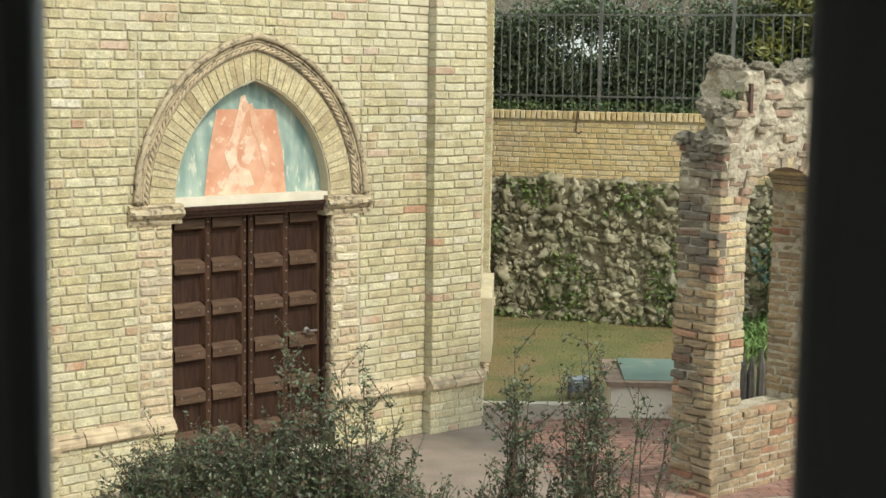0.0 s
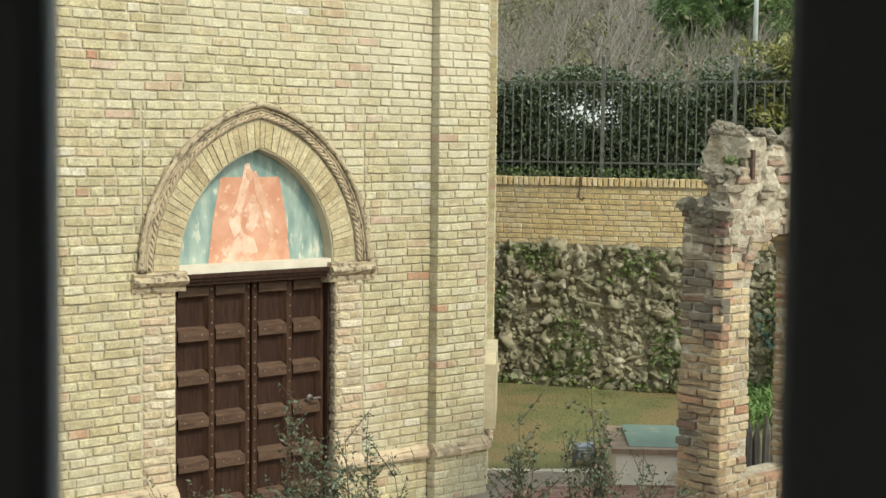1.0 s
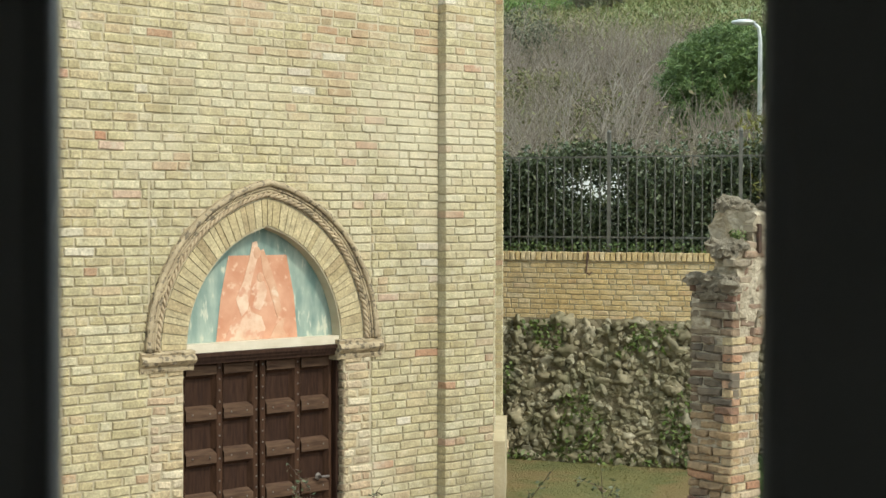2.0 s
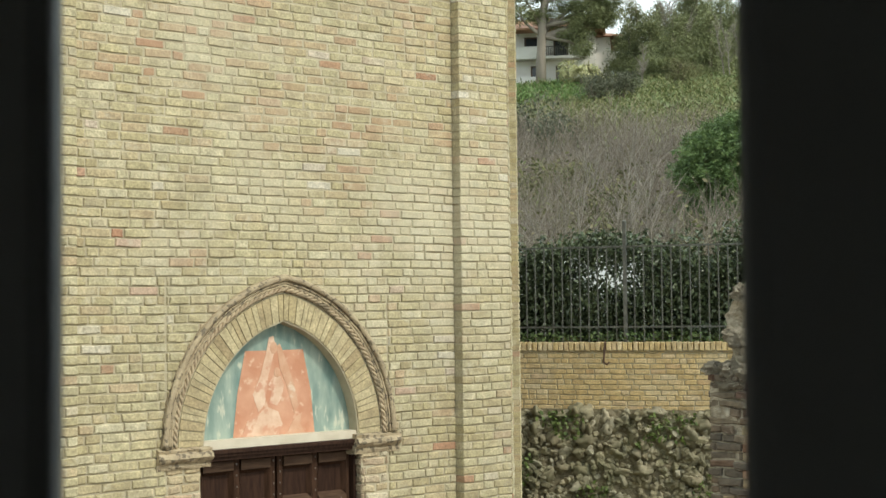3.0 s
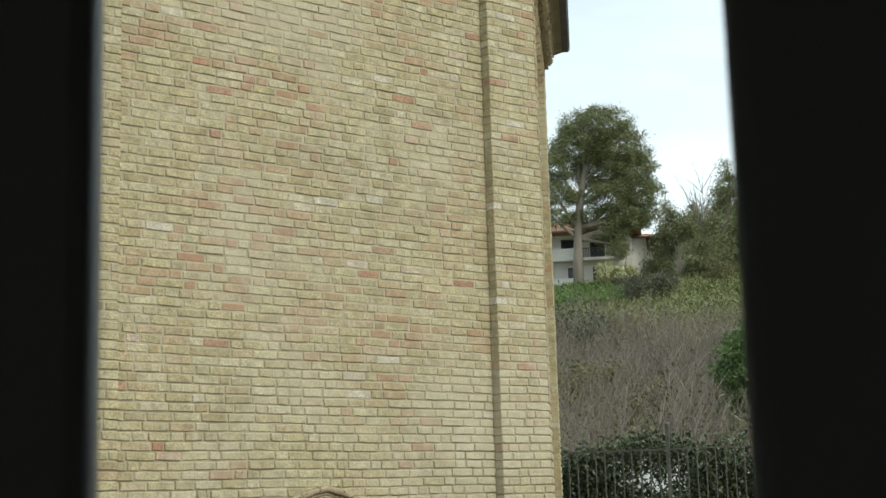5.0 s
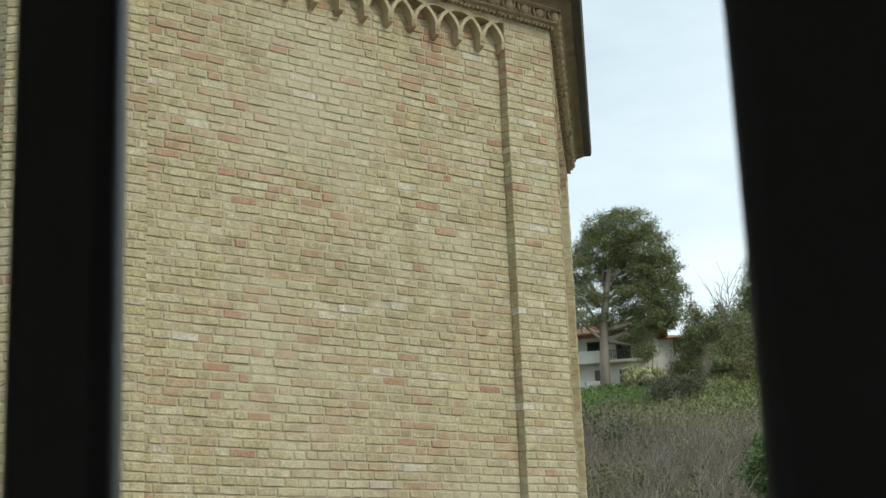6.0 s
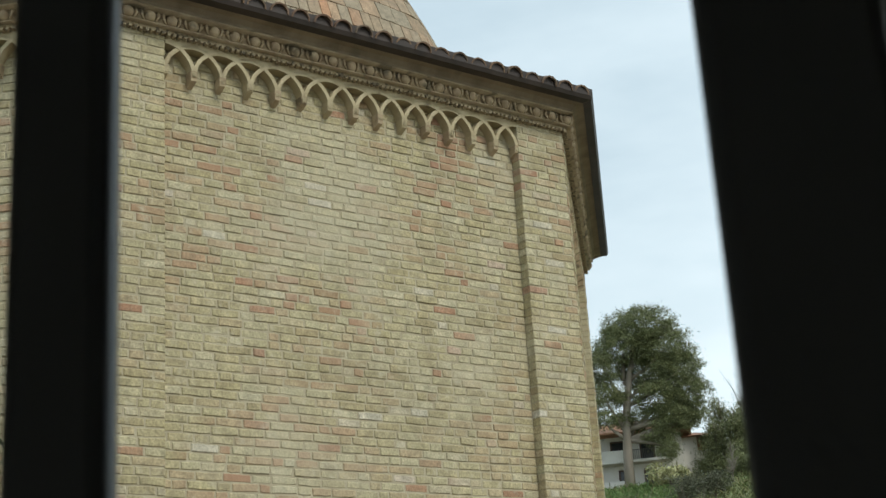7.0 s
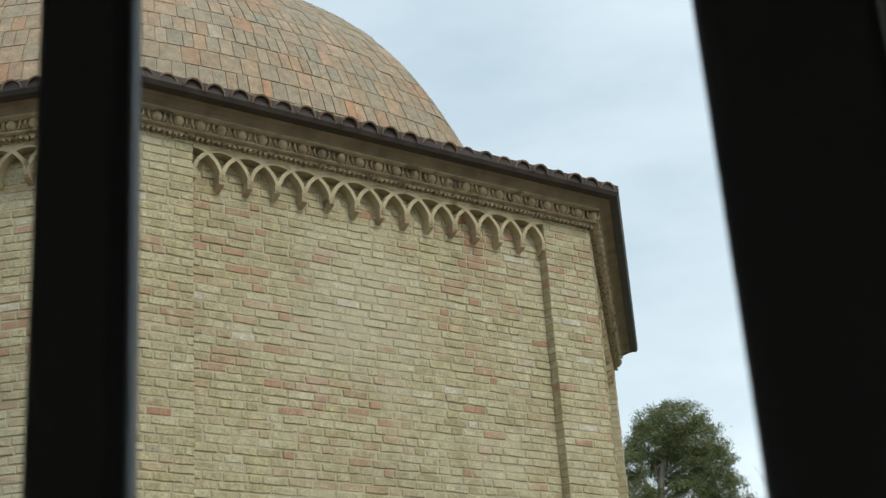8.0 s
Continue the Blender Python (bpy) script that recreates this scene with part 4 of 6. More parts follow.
# the core is crumbled, most of all along the broken top
rough = []
for x, y, z in core.v:
    amp = 0.005 + 0.050 * min(max((z - 1.95) / 0.5, 0), 1)
    d = noise.noise_vector(Vector((x * 7, y * 7, z * 7))) + 0.6 * noise.noise_vector(Vector((x * 19, y * 19, z * 19)))
    rough.append((x + d.x * amp, y + d.y * amp, z + d.z * amp))
core.v = rough
part("core", core, RUIN_CORE, ruin, "rough mortar and rubble core")
RUIN_FRONT, RUIN_SIDE, RUIN_REVEAL = [], [], []
for a, b, z0, z1 in courses(0.0, 2.6, LOW, 3.05, rnd, course=0.070, long=0.26):
    for p, q in ([(a, b)] if b < PW + 0.03 or a > OX else [(a, min(b, PW + rnd.uniform(-0.015, 0.02)))] if a < PW - 0.04 and b > PW and SILL < z0 < ARCH_S + 0.2 else [(OX + rnd.uniform(-.01, .01), b)] if b > OX + 0.05 and a < OX and SILL < z0 < ARCH_S + 0.2 else [(a, b)]):
        ok = all(in_ruin(x, z) for x in (p + 0.02, q - 0.02) for z in (z0 + 0.01, z1))
        if ok and z1 < ruin_top((p + q) / 2, 0.05) + 0.02:
            RUIN_FRONT.append((p, q, z0, z1))
for a, b, z0, z1 in courses(0.0, TH, LOW, 3.1, rnd, course=0.070, long=0.26):
    if z1 < ruin_top(0.05, (a + b) / 2):
        RUIN_SIDE.append((a, b, z0, z1))
for a, b, z0, z1 in courses(0.0, TH, SILL, ARCH_S + 0.03, rnd, course=0.070, long=0.26):
    RUIN_REVEAL.append((a, b, z0, z1))

# the window that the camera looks out of: dark uprights and an added, unseen room behind
window = empty("window_1", Matrix.Identity(4), "tall dark window opening with plain dark uprights", "window", kind="structure")
BD = 0.184
XL, XR = -BD * math.tan(radians(15.02)), BD * math.tan(radians(14.05))
for name, x0, x1, y0, y1 in (("mullion", XL - 0.0175, XL - 0.0004, BD - 0.004, BD), ("frame", XR, XR + 0.030, BD - 0.004, BD), ("jamb", XR + 0.030, XR + 0.30, BD - 0.012, BD + 0.10), ("jamb", XL - 0.45, XL - 0.085, BD - 0.012, BD + 0.10)):
    g = Geo()
    g.brick(x0, x1, y0, y1, EYE - 1.0, EYE + 1.0, random.Random(1), c=0.002, jit=0.0)
    part(name, g, FRAME_DARK, window, "plain dark upright")
# thin pale strip that paints the skylit side of the left upright
part("edge_strip", Geo().box(XL - 0.0003, XL + 0.0004, BD - 0.0035, BD + 0.001, EYE - 0.9, EYE + 0.9), EDGE_GREY, window, "grey strip standing in for the lit side of the upright")
# the room is added to shut out most light and keep the uprights dark
g = Geo()
g.box(-2.0, 2.0, BD - 0.01, BD + 0.15, EYE - 1.6, EYE - 1.0)
g.box(-2.0, 2.0, BD - 0.01, BD + 0.15, EYE + 1.0, EYE + 1.4)
g.box(-2.0, XL - 0.45, BD - 0.01, BD + 0.15, EYE - 1.0, EYE + 1.0)
g.box(XR + 0.30, 2.0, BD - 0.01, BD + 0.15, EYE - 1.0, EYE + 1.0)
tagged(part("wall_south", g, ROOM_PALE), "unseen pale inner wall added round the window", "wall", kind="structure")
# the opening in the back wall is made up, to brighten the uprights
g = Geo()
g.box(-2.1, -2.0, -3.0, BD + 0.15, EYE - 1.6, EYE + 1.4).box(2.0, 2.1, -3.0, BD + 0.15, EYE - 1.6, EYE + 1.4).box(-2.1, -0.6, -3.1, -3.0, EYE - 1.6, EYE + 1.4).box(0.6, 2.1, -3.1, -3.0, EYE - 1.6, EYE + 1.4).box(-0.6, 0.6, -3.1, -3.0, EYE - 1.6, EYE - 0.5).box(-0.6, 0.6, -3.1, -3.0, EYE + 0.6, EYE + 1.4)
tagged(part("wall_north", g, ROOM_PALE), "unseen pale room walls with a back opening added to light the uprights", "wall", kind="structure")
tagged(part("floor", Geo().box(-2.1, 2.1, -3.1, BD + 0.15, EYE - 1.7, EYE - 1.6), ROOM_PALE), "unseen pale room floor", "floor", kind="structure")
tagged(part("ceiling", Geo().box(-2.1, 2.1, -3.1, BD + 0.15, EYE + 1.4, EYE + 1.5), ROOM_PALE), "unseen pale room ceiling", "ceiling", kind="structure")
tagged(part("wall_house", Geo().box(-2.1, 2.1, -3.1, BD + 0.15, -0.05, EYE - 1.702), ROOM_PALE), "house wall under the window", "wall", kind="structure")

# fence on the retaining wall
fence = empty("iron_fence", WALL_M @ Matrix.Translation((0, 0.14, 0)), "dark iron railing fence on top of the brick wall", "fence")
bar_g = Geo().tube([(0, 0, 2.60), (0, 0, 3.84)], 0.0085, 6)
bar_mesh = mesh("bar", bar_g, IRON)
x = -1.18
n = 0
while x < 6.0:
    if n % 14 != 7:
        ob = new("bar", bar_mesh)
        ob.parent = fence
        ob.matrix_basis = Matrix.Translation((x + rnd.uniform(-.004, .004), 0, 0))
    else:
        part("post", Geo().box(x - 0.022, x + 0.022, -0.022, 0.022, 2.58, 4.12).ball((x, 0, 4.13), (0.03, 0.03, 0.03)), IRON, fence)
    x += 0.118
    n += 1
for z in (2.80, 3.82):
    part("rail", Geo().box(-1.2, 6.4, -0.012, 0.012, z - 0.010, z + 0.010), IRON, fence)
rod = part("iron_bracket", Geo().tube([(0, -0.03, 2.62), (0.0, -0.07, 2.60), (-0.015, -0.08, 2.36), (0.03, -0.09, 2.33), (0.05, -0.06, 2.36)], 0.012, 6), RUST, m=WALL_M @ Matrix.Translation((1.07, 0, 0)))
tagged(rod, "bent rusty iron rod hanging over the wall cap", "iron rod")


# foliage
def leaf_mesh(name, pts, size, mat, rr, aspect=0.42, up=0.0, droop=0.0):
    """Many small pointed leaves, each a bent diamond of four corners."""
    n = len(pts)
    a = rr.normal(size=(n, 3))
    a[:, 2] = a[:, 2] * (1 - abs(up)) + up * 1.6 - droop
    a /= np.linalg.norm(a, axis=1)[:, None]
    b = np.cross(a, rr.normal(size=(n, 3)))
    b /= np.linalg.norm(b, axis=1)[:, None] + 1e-9
    c = np.cross(a, b)
    s = (size * rr.uniform(0.6, 1.25, n))[:, None]
    v = np.empty((n, 4, 3))
    v[:, 0] = pts - a * s * 0.5
    v[:, 1] = pts + b * s * aspect * 0.5 + c * s * 0.08
    v[:, 2] = pts + a * s * 0.5
    v[:, 3] = pts - b * s * aspect * 0.5 + c * s * 0.08
    me = bpy.data.meshes.new(name)
    me.vertices.add(4 * n)
    me.vertices.foreach_set("co", v.reshape(-1))
    me.loops.add(4 * n)
    me.loops.foreach_set("vertex_index", np.arange(4 * n, dtype=np.int32))
    me.polygons.add(n)
    me.polygons.foreach_set("loop_start", np.arange(0, 4 * n, 4, dtype=np.int32))
    me.materials.append(mat)
    me.update(calc_edges=True)
    return me


def leaves(name, pts, size, mat, rr, parent=None, label="", kind="stuff", **kw):
    ob = new(name, leaf_mesh(name, np.asarray(pts, float), size, mat, rr, **kw))
    if parent:
        ob.parent = parent
    return tagged(ob, label=label, kind=kind)


def greens(name, cols, rough=0.55):
    k = len(cols) - 1
    return pieces(name, [(i / k, c) for i, c in enumerate(cols)], rough=rough, stain=cols[0], stain_at=0.62, bump=0.1, stain_scale=0.8)


HEDGE_LEAF = greens("hedge_leaf", [(0.037, 0.055, 0.027), (0.077, 0.110, 0.050), (0.106, 0.140, 0.069), (0.056, 0.080, 0.040), (0.163, 0.194, 0.106)], 0.38)
SHRUB_LEAF = greens("shrub_leaf", [(0.034, 0.050, 0.024), (0.066, 0.092, 0.042), (0.048, 0.068, 0.034), (0.105, 0.125, 0.056), (0.060, 0.080, 0.038), (0.13, 0.075, 0.042)], 0.5)
PINE_LEAF = greens("pine_needles", [(0.11, 0.13, 0.056), (0.185, 0.205, 0.088), (0.235, 0.255, 0.108), (0.14, 0.16, 0.070)], 0.6)
NEAR_PINE = greens("near_pine_needles", [(0.045, 0.085, 0.025), (0.09, 0.155, 0.04), (0.14, 0.21, 0.055), (0.065, 0.11, 0.034)], 0.6)
YELLOW_LEAF = greens("yellow_green_leaf", [(0.12, 0.13, 0.03), (0.22, 0.22, 0.05), (0.17, 0.18, 0.045), (0.30, 0.27, 0.08)], 0.5)
OLIVE_LEAF = greens("olive_leaf", [(0.07, 0.08, 0.045), (0.11, 0.12, 0.07), (0.085, 0.09, 0.055), (0.14, 0.14, 0.085)], 0.6)
DRY_LEAF = greens("dry_undergrowth_leaf", [(0.10, 0.10, 0.04), (0.17, 0.16, 0.07), (0.13, 0.145, 0.05), (0.19, 0.16, 0.09), (0.08, 0.11, 0.035)], 0.8)
CREAM_LEAF = greens("variegated_leaf", [(0.35, 0.36, 0.14), (0.55, 0.52, 0.28), (0.20, 0.24, 0.08), (0.62, 0.58, 0.36)], 0.5)
GRASS_BLADE = greens("grass_blade", [(0.09, 0.12, 0.035), (0.145, 0.175, 0.055), (0.20, 0.19, 0.08), (0.12, 0.145, 0.048)], 0.7)
LAWN_BLADE = greens("lawn_blade", [(0.12, 0.125, 0.035), (0.17, 0.165, 0.05), (0.21, 0.18, 0.07), (0.14, 0.15, 0.045)], 0.8)
LUSH_BLADE = greens("lush_grass", [(0.060, 0.119, 0.024), (0.102, 0.178, 0.038), (0.136, 0.208, 0.055), (0.076, 0.145, 0.030)], 0.7)
BARK = material("bark", (0.11, 0.085, 0.06), (0.20, 0.165, 0.125), 8.0, bump=0.8, bump_scale=20, stretch=(1, 1, 0.2))
PALE_BARK = material("pale_bark", (0.20, 0.17, 0.135), (0.30, 0.265, 0.22), 1.5, bump=0.5, bump_scale=8, stretch=(1, 1, 0.2))
TWIG = pieces("bare_twigs", [(0.0, (0.17, 0.135, 0.105)), (0.5, (0.25, 0.21, 0.165)), (0.8, (0.32, 0.28, 0.235)), (1.0, (0.15, 0.12, 0.095))], stain=(0.19, 0.17, 0.08), bump=0.1, stain_scale=0.3)
RED_TWIG = material("shrub_stem", (0.055, 0.036, 0.025), (0.10, 0.062, 0.042), 15.0, bump=0.2)

rr = np.random.default_rng(7)

# hedge behind the fence, thinner where the car behind shows through
n = 120000
s = rr.uniform(-2.0, 8.5, n)
h = rr.uniform(0, 1, n)
top = 1.36 + 0.22 * np.sin(s * 1.7) * np.sin(s * 0.6 + 1) + 0.20 * (s > 2.4)
z = 2.50 + h ** 1.15 * top
d = 0.42 + rr.uniform(0, 0.9, n) * (1 - 0.35 * h)
thin = np.exp(-((s - 1.0) / 0.50) ** 2 - ((z - 3.42) / 0.19) ** 2)
keep = rr.random(n) > 0.86 * thin
keep &= (rr.random(n) < np.clip((2.5 + top - z) * 7, 0.10, 1))
inner = np.stack([rr.uniform(-2.0, 8.5, 45000), rr.uniform(1.0, 1.5, 45000), 2.45 + 1.2 * rr.random(45000)], 1)
inner = inner[rr.random(45000) > 0.95 * np.exp(-((inner[:, 0] - 1.1) / 0.75) ** 4 - ((inner[:, 2] - 3.46) / 0.26) ** 4)]
shoots = []
for q in range(230):
    a, b = rr.uniform(-1.5, 7.5), rr.uniform(0.45, 1.1)
    h = rr.uniform(0.12, 0.42) + (0.12 if a > 2.2 else 0.0)
    t = rr.random(26)
    shoots.append(np.stack([a + rr.normal(size=26) * 0.025 + 0.06 * t, b + rr.normal(size=26) * 0.025, 3.68 + t * h], 1))
pts = np.concatenate([np.stack([s, d, z], 1)[keep], inner] + shoots)
hedge = leaves("hedge", pts, 0.068, HEDGE_LEAF, rr, aspect=0.5)
hedge.matrix_basis = WALL_M
tagged(hedge, "dense dark evergreen hedge behind the iron fence", "hedge")
n = 1500
s = rr.uniform(-1.0, 6.0, n)
pts = np.stack([s, 0.02 + rr.uniform(0, 0.35, n), 2.62 + rr.uniform(0, 0.16, n) ** 1.2], 1)
ivy = leaves("wall_top_ivy", pts, 0.05, greens("ivy_leaf", [(0.04, 0.075, 0.02), (0.08, 0.13, 0.035), (0.11, 0.15, 0.05)]), rr, aspect=0.7)
ivy.matrix_basis = WALL_M
tagged(ivy, "ivy and weeds creeping along the wall cap", "ivy")

# white car parked behind the hedge
CAR_WHITE = material("white_car_paint", (0.78, 0.80, 0.84), (0.84, 0.86, 0.9), 2.0, rough=0.25, bump=0.0)
GLASS_DARK = material("dark_glass", (0.02, 0.022, 0.025), (0.03, 0.032, 0.035), 2.0, rough=0.1, bump=0.0)
TYRE = material("tyre", (0.02, 0.02, 0.02), (0.03, 0.03, 0.03), 9.0, bump=0.2)
car = empty("parked_van", Matrix.Translation((2.35, 25.6, ground_z(2.35, 25.6) - 0.02)) @ rz(-14), "white van parked behind the hedge", "van")
prof = [(-2.0, 0.3), (-2.0, 1.45), (-1.9, 1.58), (-0.6, 1.62), (0.75, 1.62), (1.1, 1.55), (1.6, 0.95), (2.0, 0.82), (2.05, 0.35)]
part("body", Geo().prism(prof, -0.82, 0.82), CAR_WHITE, car)
part("side_window", Geo().prism([(0.75, 1.0), (0.75, 1.5), (1.05, 1.5), (1.45, 1.0)], -0.826, -0.815), GLASS_DARK, car)
for x in (-1.25, 1.3):
    for y in (-0.80, 0.80):
        wheel = part("wheel", Geo().tube([(x, y - 0.09, 0.31), (x, y + 0.09, 0.31)], 0.31, 16), TYRE, car)


# trees
def blob_points(blobs, density, rr, shell=0.55):
    out = []
    for c, r in blobs:
        n = int(density * r[0] * r[2])
        v = rr.normal(size=(n, 3))
        v /= np.linalg.norm(v, axis=1)[:, None]
        v *= (rr.uniform(shell ** 3, 1, n) ** (1 / 3))[:, None]
        out.append(np.array(c) + v * np.array(r))
    return np.concatenate(out)


def clump_points(blobs, clumps, per, spread, rr):
    """Leaves in tufts: tufts on the skin of each blob, leaves round each tuft."""
    out = []
    for c, r in blobs:
        m = max(4, int(clumps * r[0] * r[2]))
        v = rr.normal(size=(m, 3))
        v /= np.linalg.norm(v, axis=1)[:, None]
        v *= rr.uniform(0.55, 1.03, m)[:, None]
        t = np.array(c) + v * np.array(r)
        out.append((t[:, None, :] + rr.normal(size=(m, per, 3)) * spread * np.array([1, 1, 0.7])).reshape(-1, 3))
    return np.concatenate(out)


def tree(name, base, label, trunk, limbs, blobs, leaf, mat, bark, clumps=3.0, per=26, spread=0.3, group="", aspect=0.42, up=0.0):
    ob = empty(name, Matrix.Translation(base), label, "tree", group)
    g = Geo()
    g.tube(trunk[0], trunk[1], 8)
    for p, r in limbs:
        g.tube(p, r, 6)
    part("trunk", g, bark, ob, smooth=True)
    leaves("crown", clump_points(blobs, clumps, per, spread, rr), leaf, mat, rr, ob, aspect=aspect, up=up)
    return ob


def on_hill(az, k):
    x, y = k * math.sin(radians(az)), k * math.cos(radians(az))
    return (x, y, ground_z(x, y) - 0.1)


R = random.Random(21)
# the tall stone pine before the house
b = (6.5, 133.8, 22.9)
blobs = [((2.6, 0, 15.0), (3.6, 3.2, 1.8)), ((0.6, 0, 13.4), (3.0, 3.0, 1.7)), ((4.6, 0, 13.0), (3.0, 3.0, 1.9)), ((-1.4, 0, 11.4), (2.2, 2.4, 1.6)), ((5.6, 0, 10.8), (2.7, 2.7, 1.7)),
         ((3.0, 1.5, 11.2), (2.6, 2.4, 1.9)), ((6.4, 0, 8.6), (2.3, 2.3, 1.4)), ((3.6, 0, 8.4), (2.6, 2.4, 1.5)), ((-1.6, 0, 8.7), (2.2, 2.2, 1.2)), ((5.2, 0, 6.7), (2.4, 2.2, 1.1)), ((1.2, 1.0, 6.6), (2.2, 2.0, 0.9)), ((-2.0, 0, 6.6), (1.8, 2.0, 0.8)), ((3.3, 0, 4.9), (1.5, 1.4, 1.0)), ((4.1, -0.4, 3.5), (1.0, 1.1, 0.9)), ((4.8, 0, 5.7), (2.3, 2.0, 0.8)), ((6.6, 0, 6.6), (1.7, 1.8, 0.9))]
limbs = []
for c, r in blobs:
    z0 = max(4.6, c[2] - 3.2)
    limbs.append(([(0.25 * z0 / 8, 0, z0), ((c[0] + 0.3) * 0.55, c[1] * 0.5, z0 + (c[2] - z0) * 0.45), (c[0], c[1], c[2])], [0.22, 0.14, 0.05]))
limbs.append(([(0.4, 0, 5.6), (2.6, -0.3, 5.9), (4.6, 0, 7.4)], [0.22, 0.18, 0.1]))
blobs = [((c[0] * 0.92, c[1], c[2]), (r[0] * 0.97, r[1], r[2] * 1.05)) for c, r in blobs]
tree("pine_tree", b, "tall stone pine with a pale trunk and dark spreading crown", ([(0, 0, -0.3), (0.05, 0, 3.0), (0.25, 0, 6.5), (0.9, 0, 10.5), (1.9, 0, 14.0)], [0.52, 0.42, 0.38, 0.28, 0.12]), limbs, blobs, 0.27, PINE_LEAF, PALE_BARK, clumps=34.0, per=70, spread=0.30, aspect=0.22, up=0.3)
# the dark trees beside the house
for az, k, hgt, wid in ((6.5, 142, 8.2, 2.2), (7.3, 146, 8.0, 2.6), (8.8, 140, 11.0, 2.4), (8.2, 150, 8.5, 2.6), (9.7, 143, 8.2, 2.6), (10.6, 150, 8.5, 2.8), (7.9, 133, 5.4, 2.6), (9.3, 134, 5.6, 2.8), (7.0, 137, 6.4, 2.4), (8.4, 144, 9.0, 2.8), (9.3, 147, 8.6, 2.8), (10.2, 138, 6.6, 2.8), (6.2, 139, 5.4, 2.0)):
    blobs = []
    for q in range(9):
        t = q / 8
        w = wid * (1 - 0.75 * t) * R.uniform(0.75, 1.1)
        blobs.append(((R.uniform(-.6, .6) * w, R.uniform(-.5, .5) * w, hgt * (0.14 + 0.80 * t)), (w, w, hgt * 0.13)))
    tree("conifer_tree", on_hill(az, k), "dark green conifer beside the hillside house", ([(0, 0, -0.3), (0.1, 0, hgt * 0.5), (0, 0, hgt)], [0.25, 0.16, 0.04]), [], blobs, 0.27, PINE_LEAF, BARK, clumps=18.0, per=64, spread=0.34, aspect=0.26, up=0.3, group="conifers beside the house")


# bare trees and scrub
def bare(g, base, hgt, r, rnd, stems=6, twigs=7, lean=0.25):
    for q in range(stems):
        a, l = rnd.uniform(0, 6.28), rnd.uniform(0.05, lean)
        h2 = hgt * rnd.uniform(0.6, 1.0)
        p0 = Vector(base) + Vector((rnd.uniform(-.4, .4), rnd.uniform(-.4, .4), -0.2))
        d = Vector((math.cos(a) * l, math.sin(a) * l, 1))
        pts = [p0 + d * h2 * t + Vector((rnd.uniform(-1, 1), rnd.uniform(-1, 1), 0)) * 0.07 * h2 * t for t in (0, 0.35, 0.7, 1.0)]
        g.tube(pts, [r, r * 0.75, r * 0.5, r * 0.2], 3, caps=False)
        for w in range(twigs):
            t = rnd.uniform(0.3, 0.95)
            i = min(int(t * 3), 2)
            s0 = pts[i].lerp(pts[i + 1], t * 3 - i)
            e = s0 + Vector((rnd.uniform(-1, 1), rnd.uniform(-1, 1), rnd.uniform(0.6, 1.8))) * hgt * 0.17
            mid = s0.lerp(e, 0.5) + Vector((rnd.uniform(-.1, .1), 0, 0.05)) * hgt * 0.2
            g.tube([s0, mid, e], [r * 0.42, r * 0.3, r * 0.12], 3, caps=False)


g = Geo()
for q in range(430):
    az = R.uniform(0.2, 12.8)
    k = 28 + (40 - 1.2 * az) * R.random() ** 0.75
    bare(g, on_hill(az, k), R.uniform(1.7, 3.0) * (0.75 + k / 130), 0.011 + 0.00024 * k, R, stems=6, twigs=8, lean=0.42)
tagged(part("scrub", g, TWIG, kind="stuff"), "grey-brown thicket of bare scrub on the hillside", "scrub")
for az, k, hgt in ((2.6, 33, 4.0), (3.3, 37, 5.0), (5.0, 34, 4.4), (6.2, 31, 4.6), (6.6, 35, 5.4), (7.4, 36, 3.6), (5.7, 40, 6.0), (4.3, 43, 5.8), (7.8, 136, 5.0), (8.3, 136, 7.0), (9.9, 128, 6.0), (10.4, 126, 5.0), (6.7, 124, 4.0), (7.9, 152, 12.5), (7.65, 141, 12.0), (7.95, 143, 12.0)):
    g = Geo()
    bare(g, on_hill(az, k), hgt * (0.72 if k < 60 else 1.0), 0.014 + 0.0005 * k, R, stems=2, twigs=22, lean=0.16)
    tagged(part("bare_tree", g, PALE_BARK), "slender pale leafless tree on the slope", "tree", "bare trees on the slope")
pts = []
for q in range(900):
    k = 28 + 54 * R.random()
    c = on_hill(R.uniform(0.2, 12.8), k)
    m = 44
    pts.append(np.array(c) + np.array([0, 0, 0.7]) + rr.normal(size=(m, 3)) * np.array([0.8, 0.8, 0.7]) * R.uniform(0.5, 1.3))
tagged(leaves("undergrowth", np.concatenate(pts), 0.16, DRY_LEAF, rr, up=0.3), "dry olive-brown undergrowth among the scrub", "undergrowth")
pts = []
for q in range(2600):
    c = on_hill(R.uniform(0.5, 12.0), 80 + 54 * R.random())
    pts.append(np.array(c) + np.array([0, 0, 0.2]) + rr.normal(size=(7, 3)) * np.array([0.7, 0.7, 0.12]))
tagged(leaves("hill_grass", np.concatenate(pts), 0.5, GRASS_BLADE, rr, up=0.75, aspect=0.2), "rough grass on the upper slope", "grass")
pts = []
for q in range(1200):
    c = on_hill(R.uniform(0.8, 4.6), 108 + 24 * R.random())
    pts.append(np.array(c) + np.array([0, 0, 0.2]) + rr.normal(size=(8, 3)) * np.array([0.8, 0.8, 0.12]))
tagged(leaves("meadow_grass", np.concatenate(pts), 0.5, LUSH_BLADE, rr, up=0.75, aspect=0.2), "fresh green grass below the house", "grass")
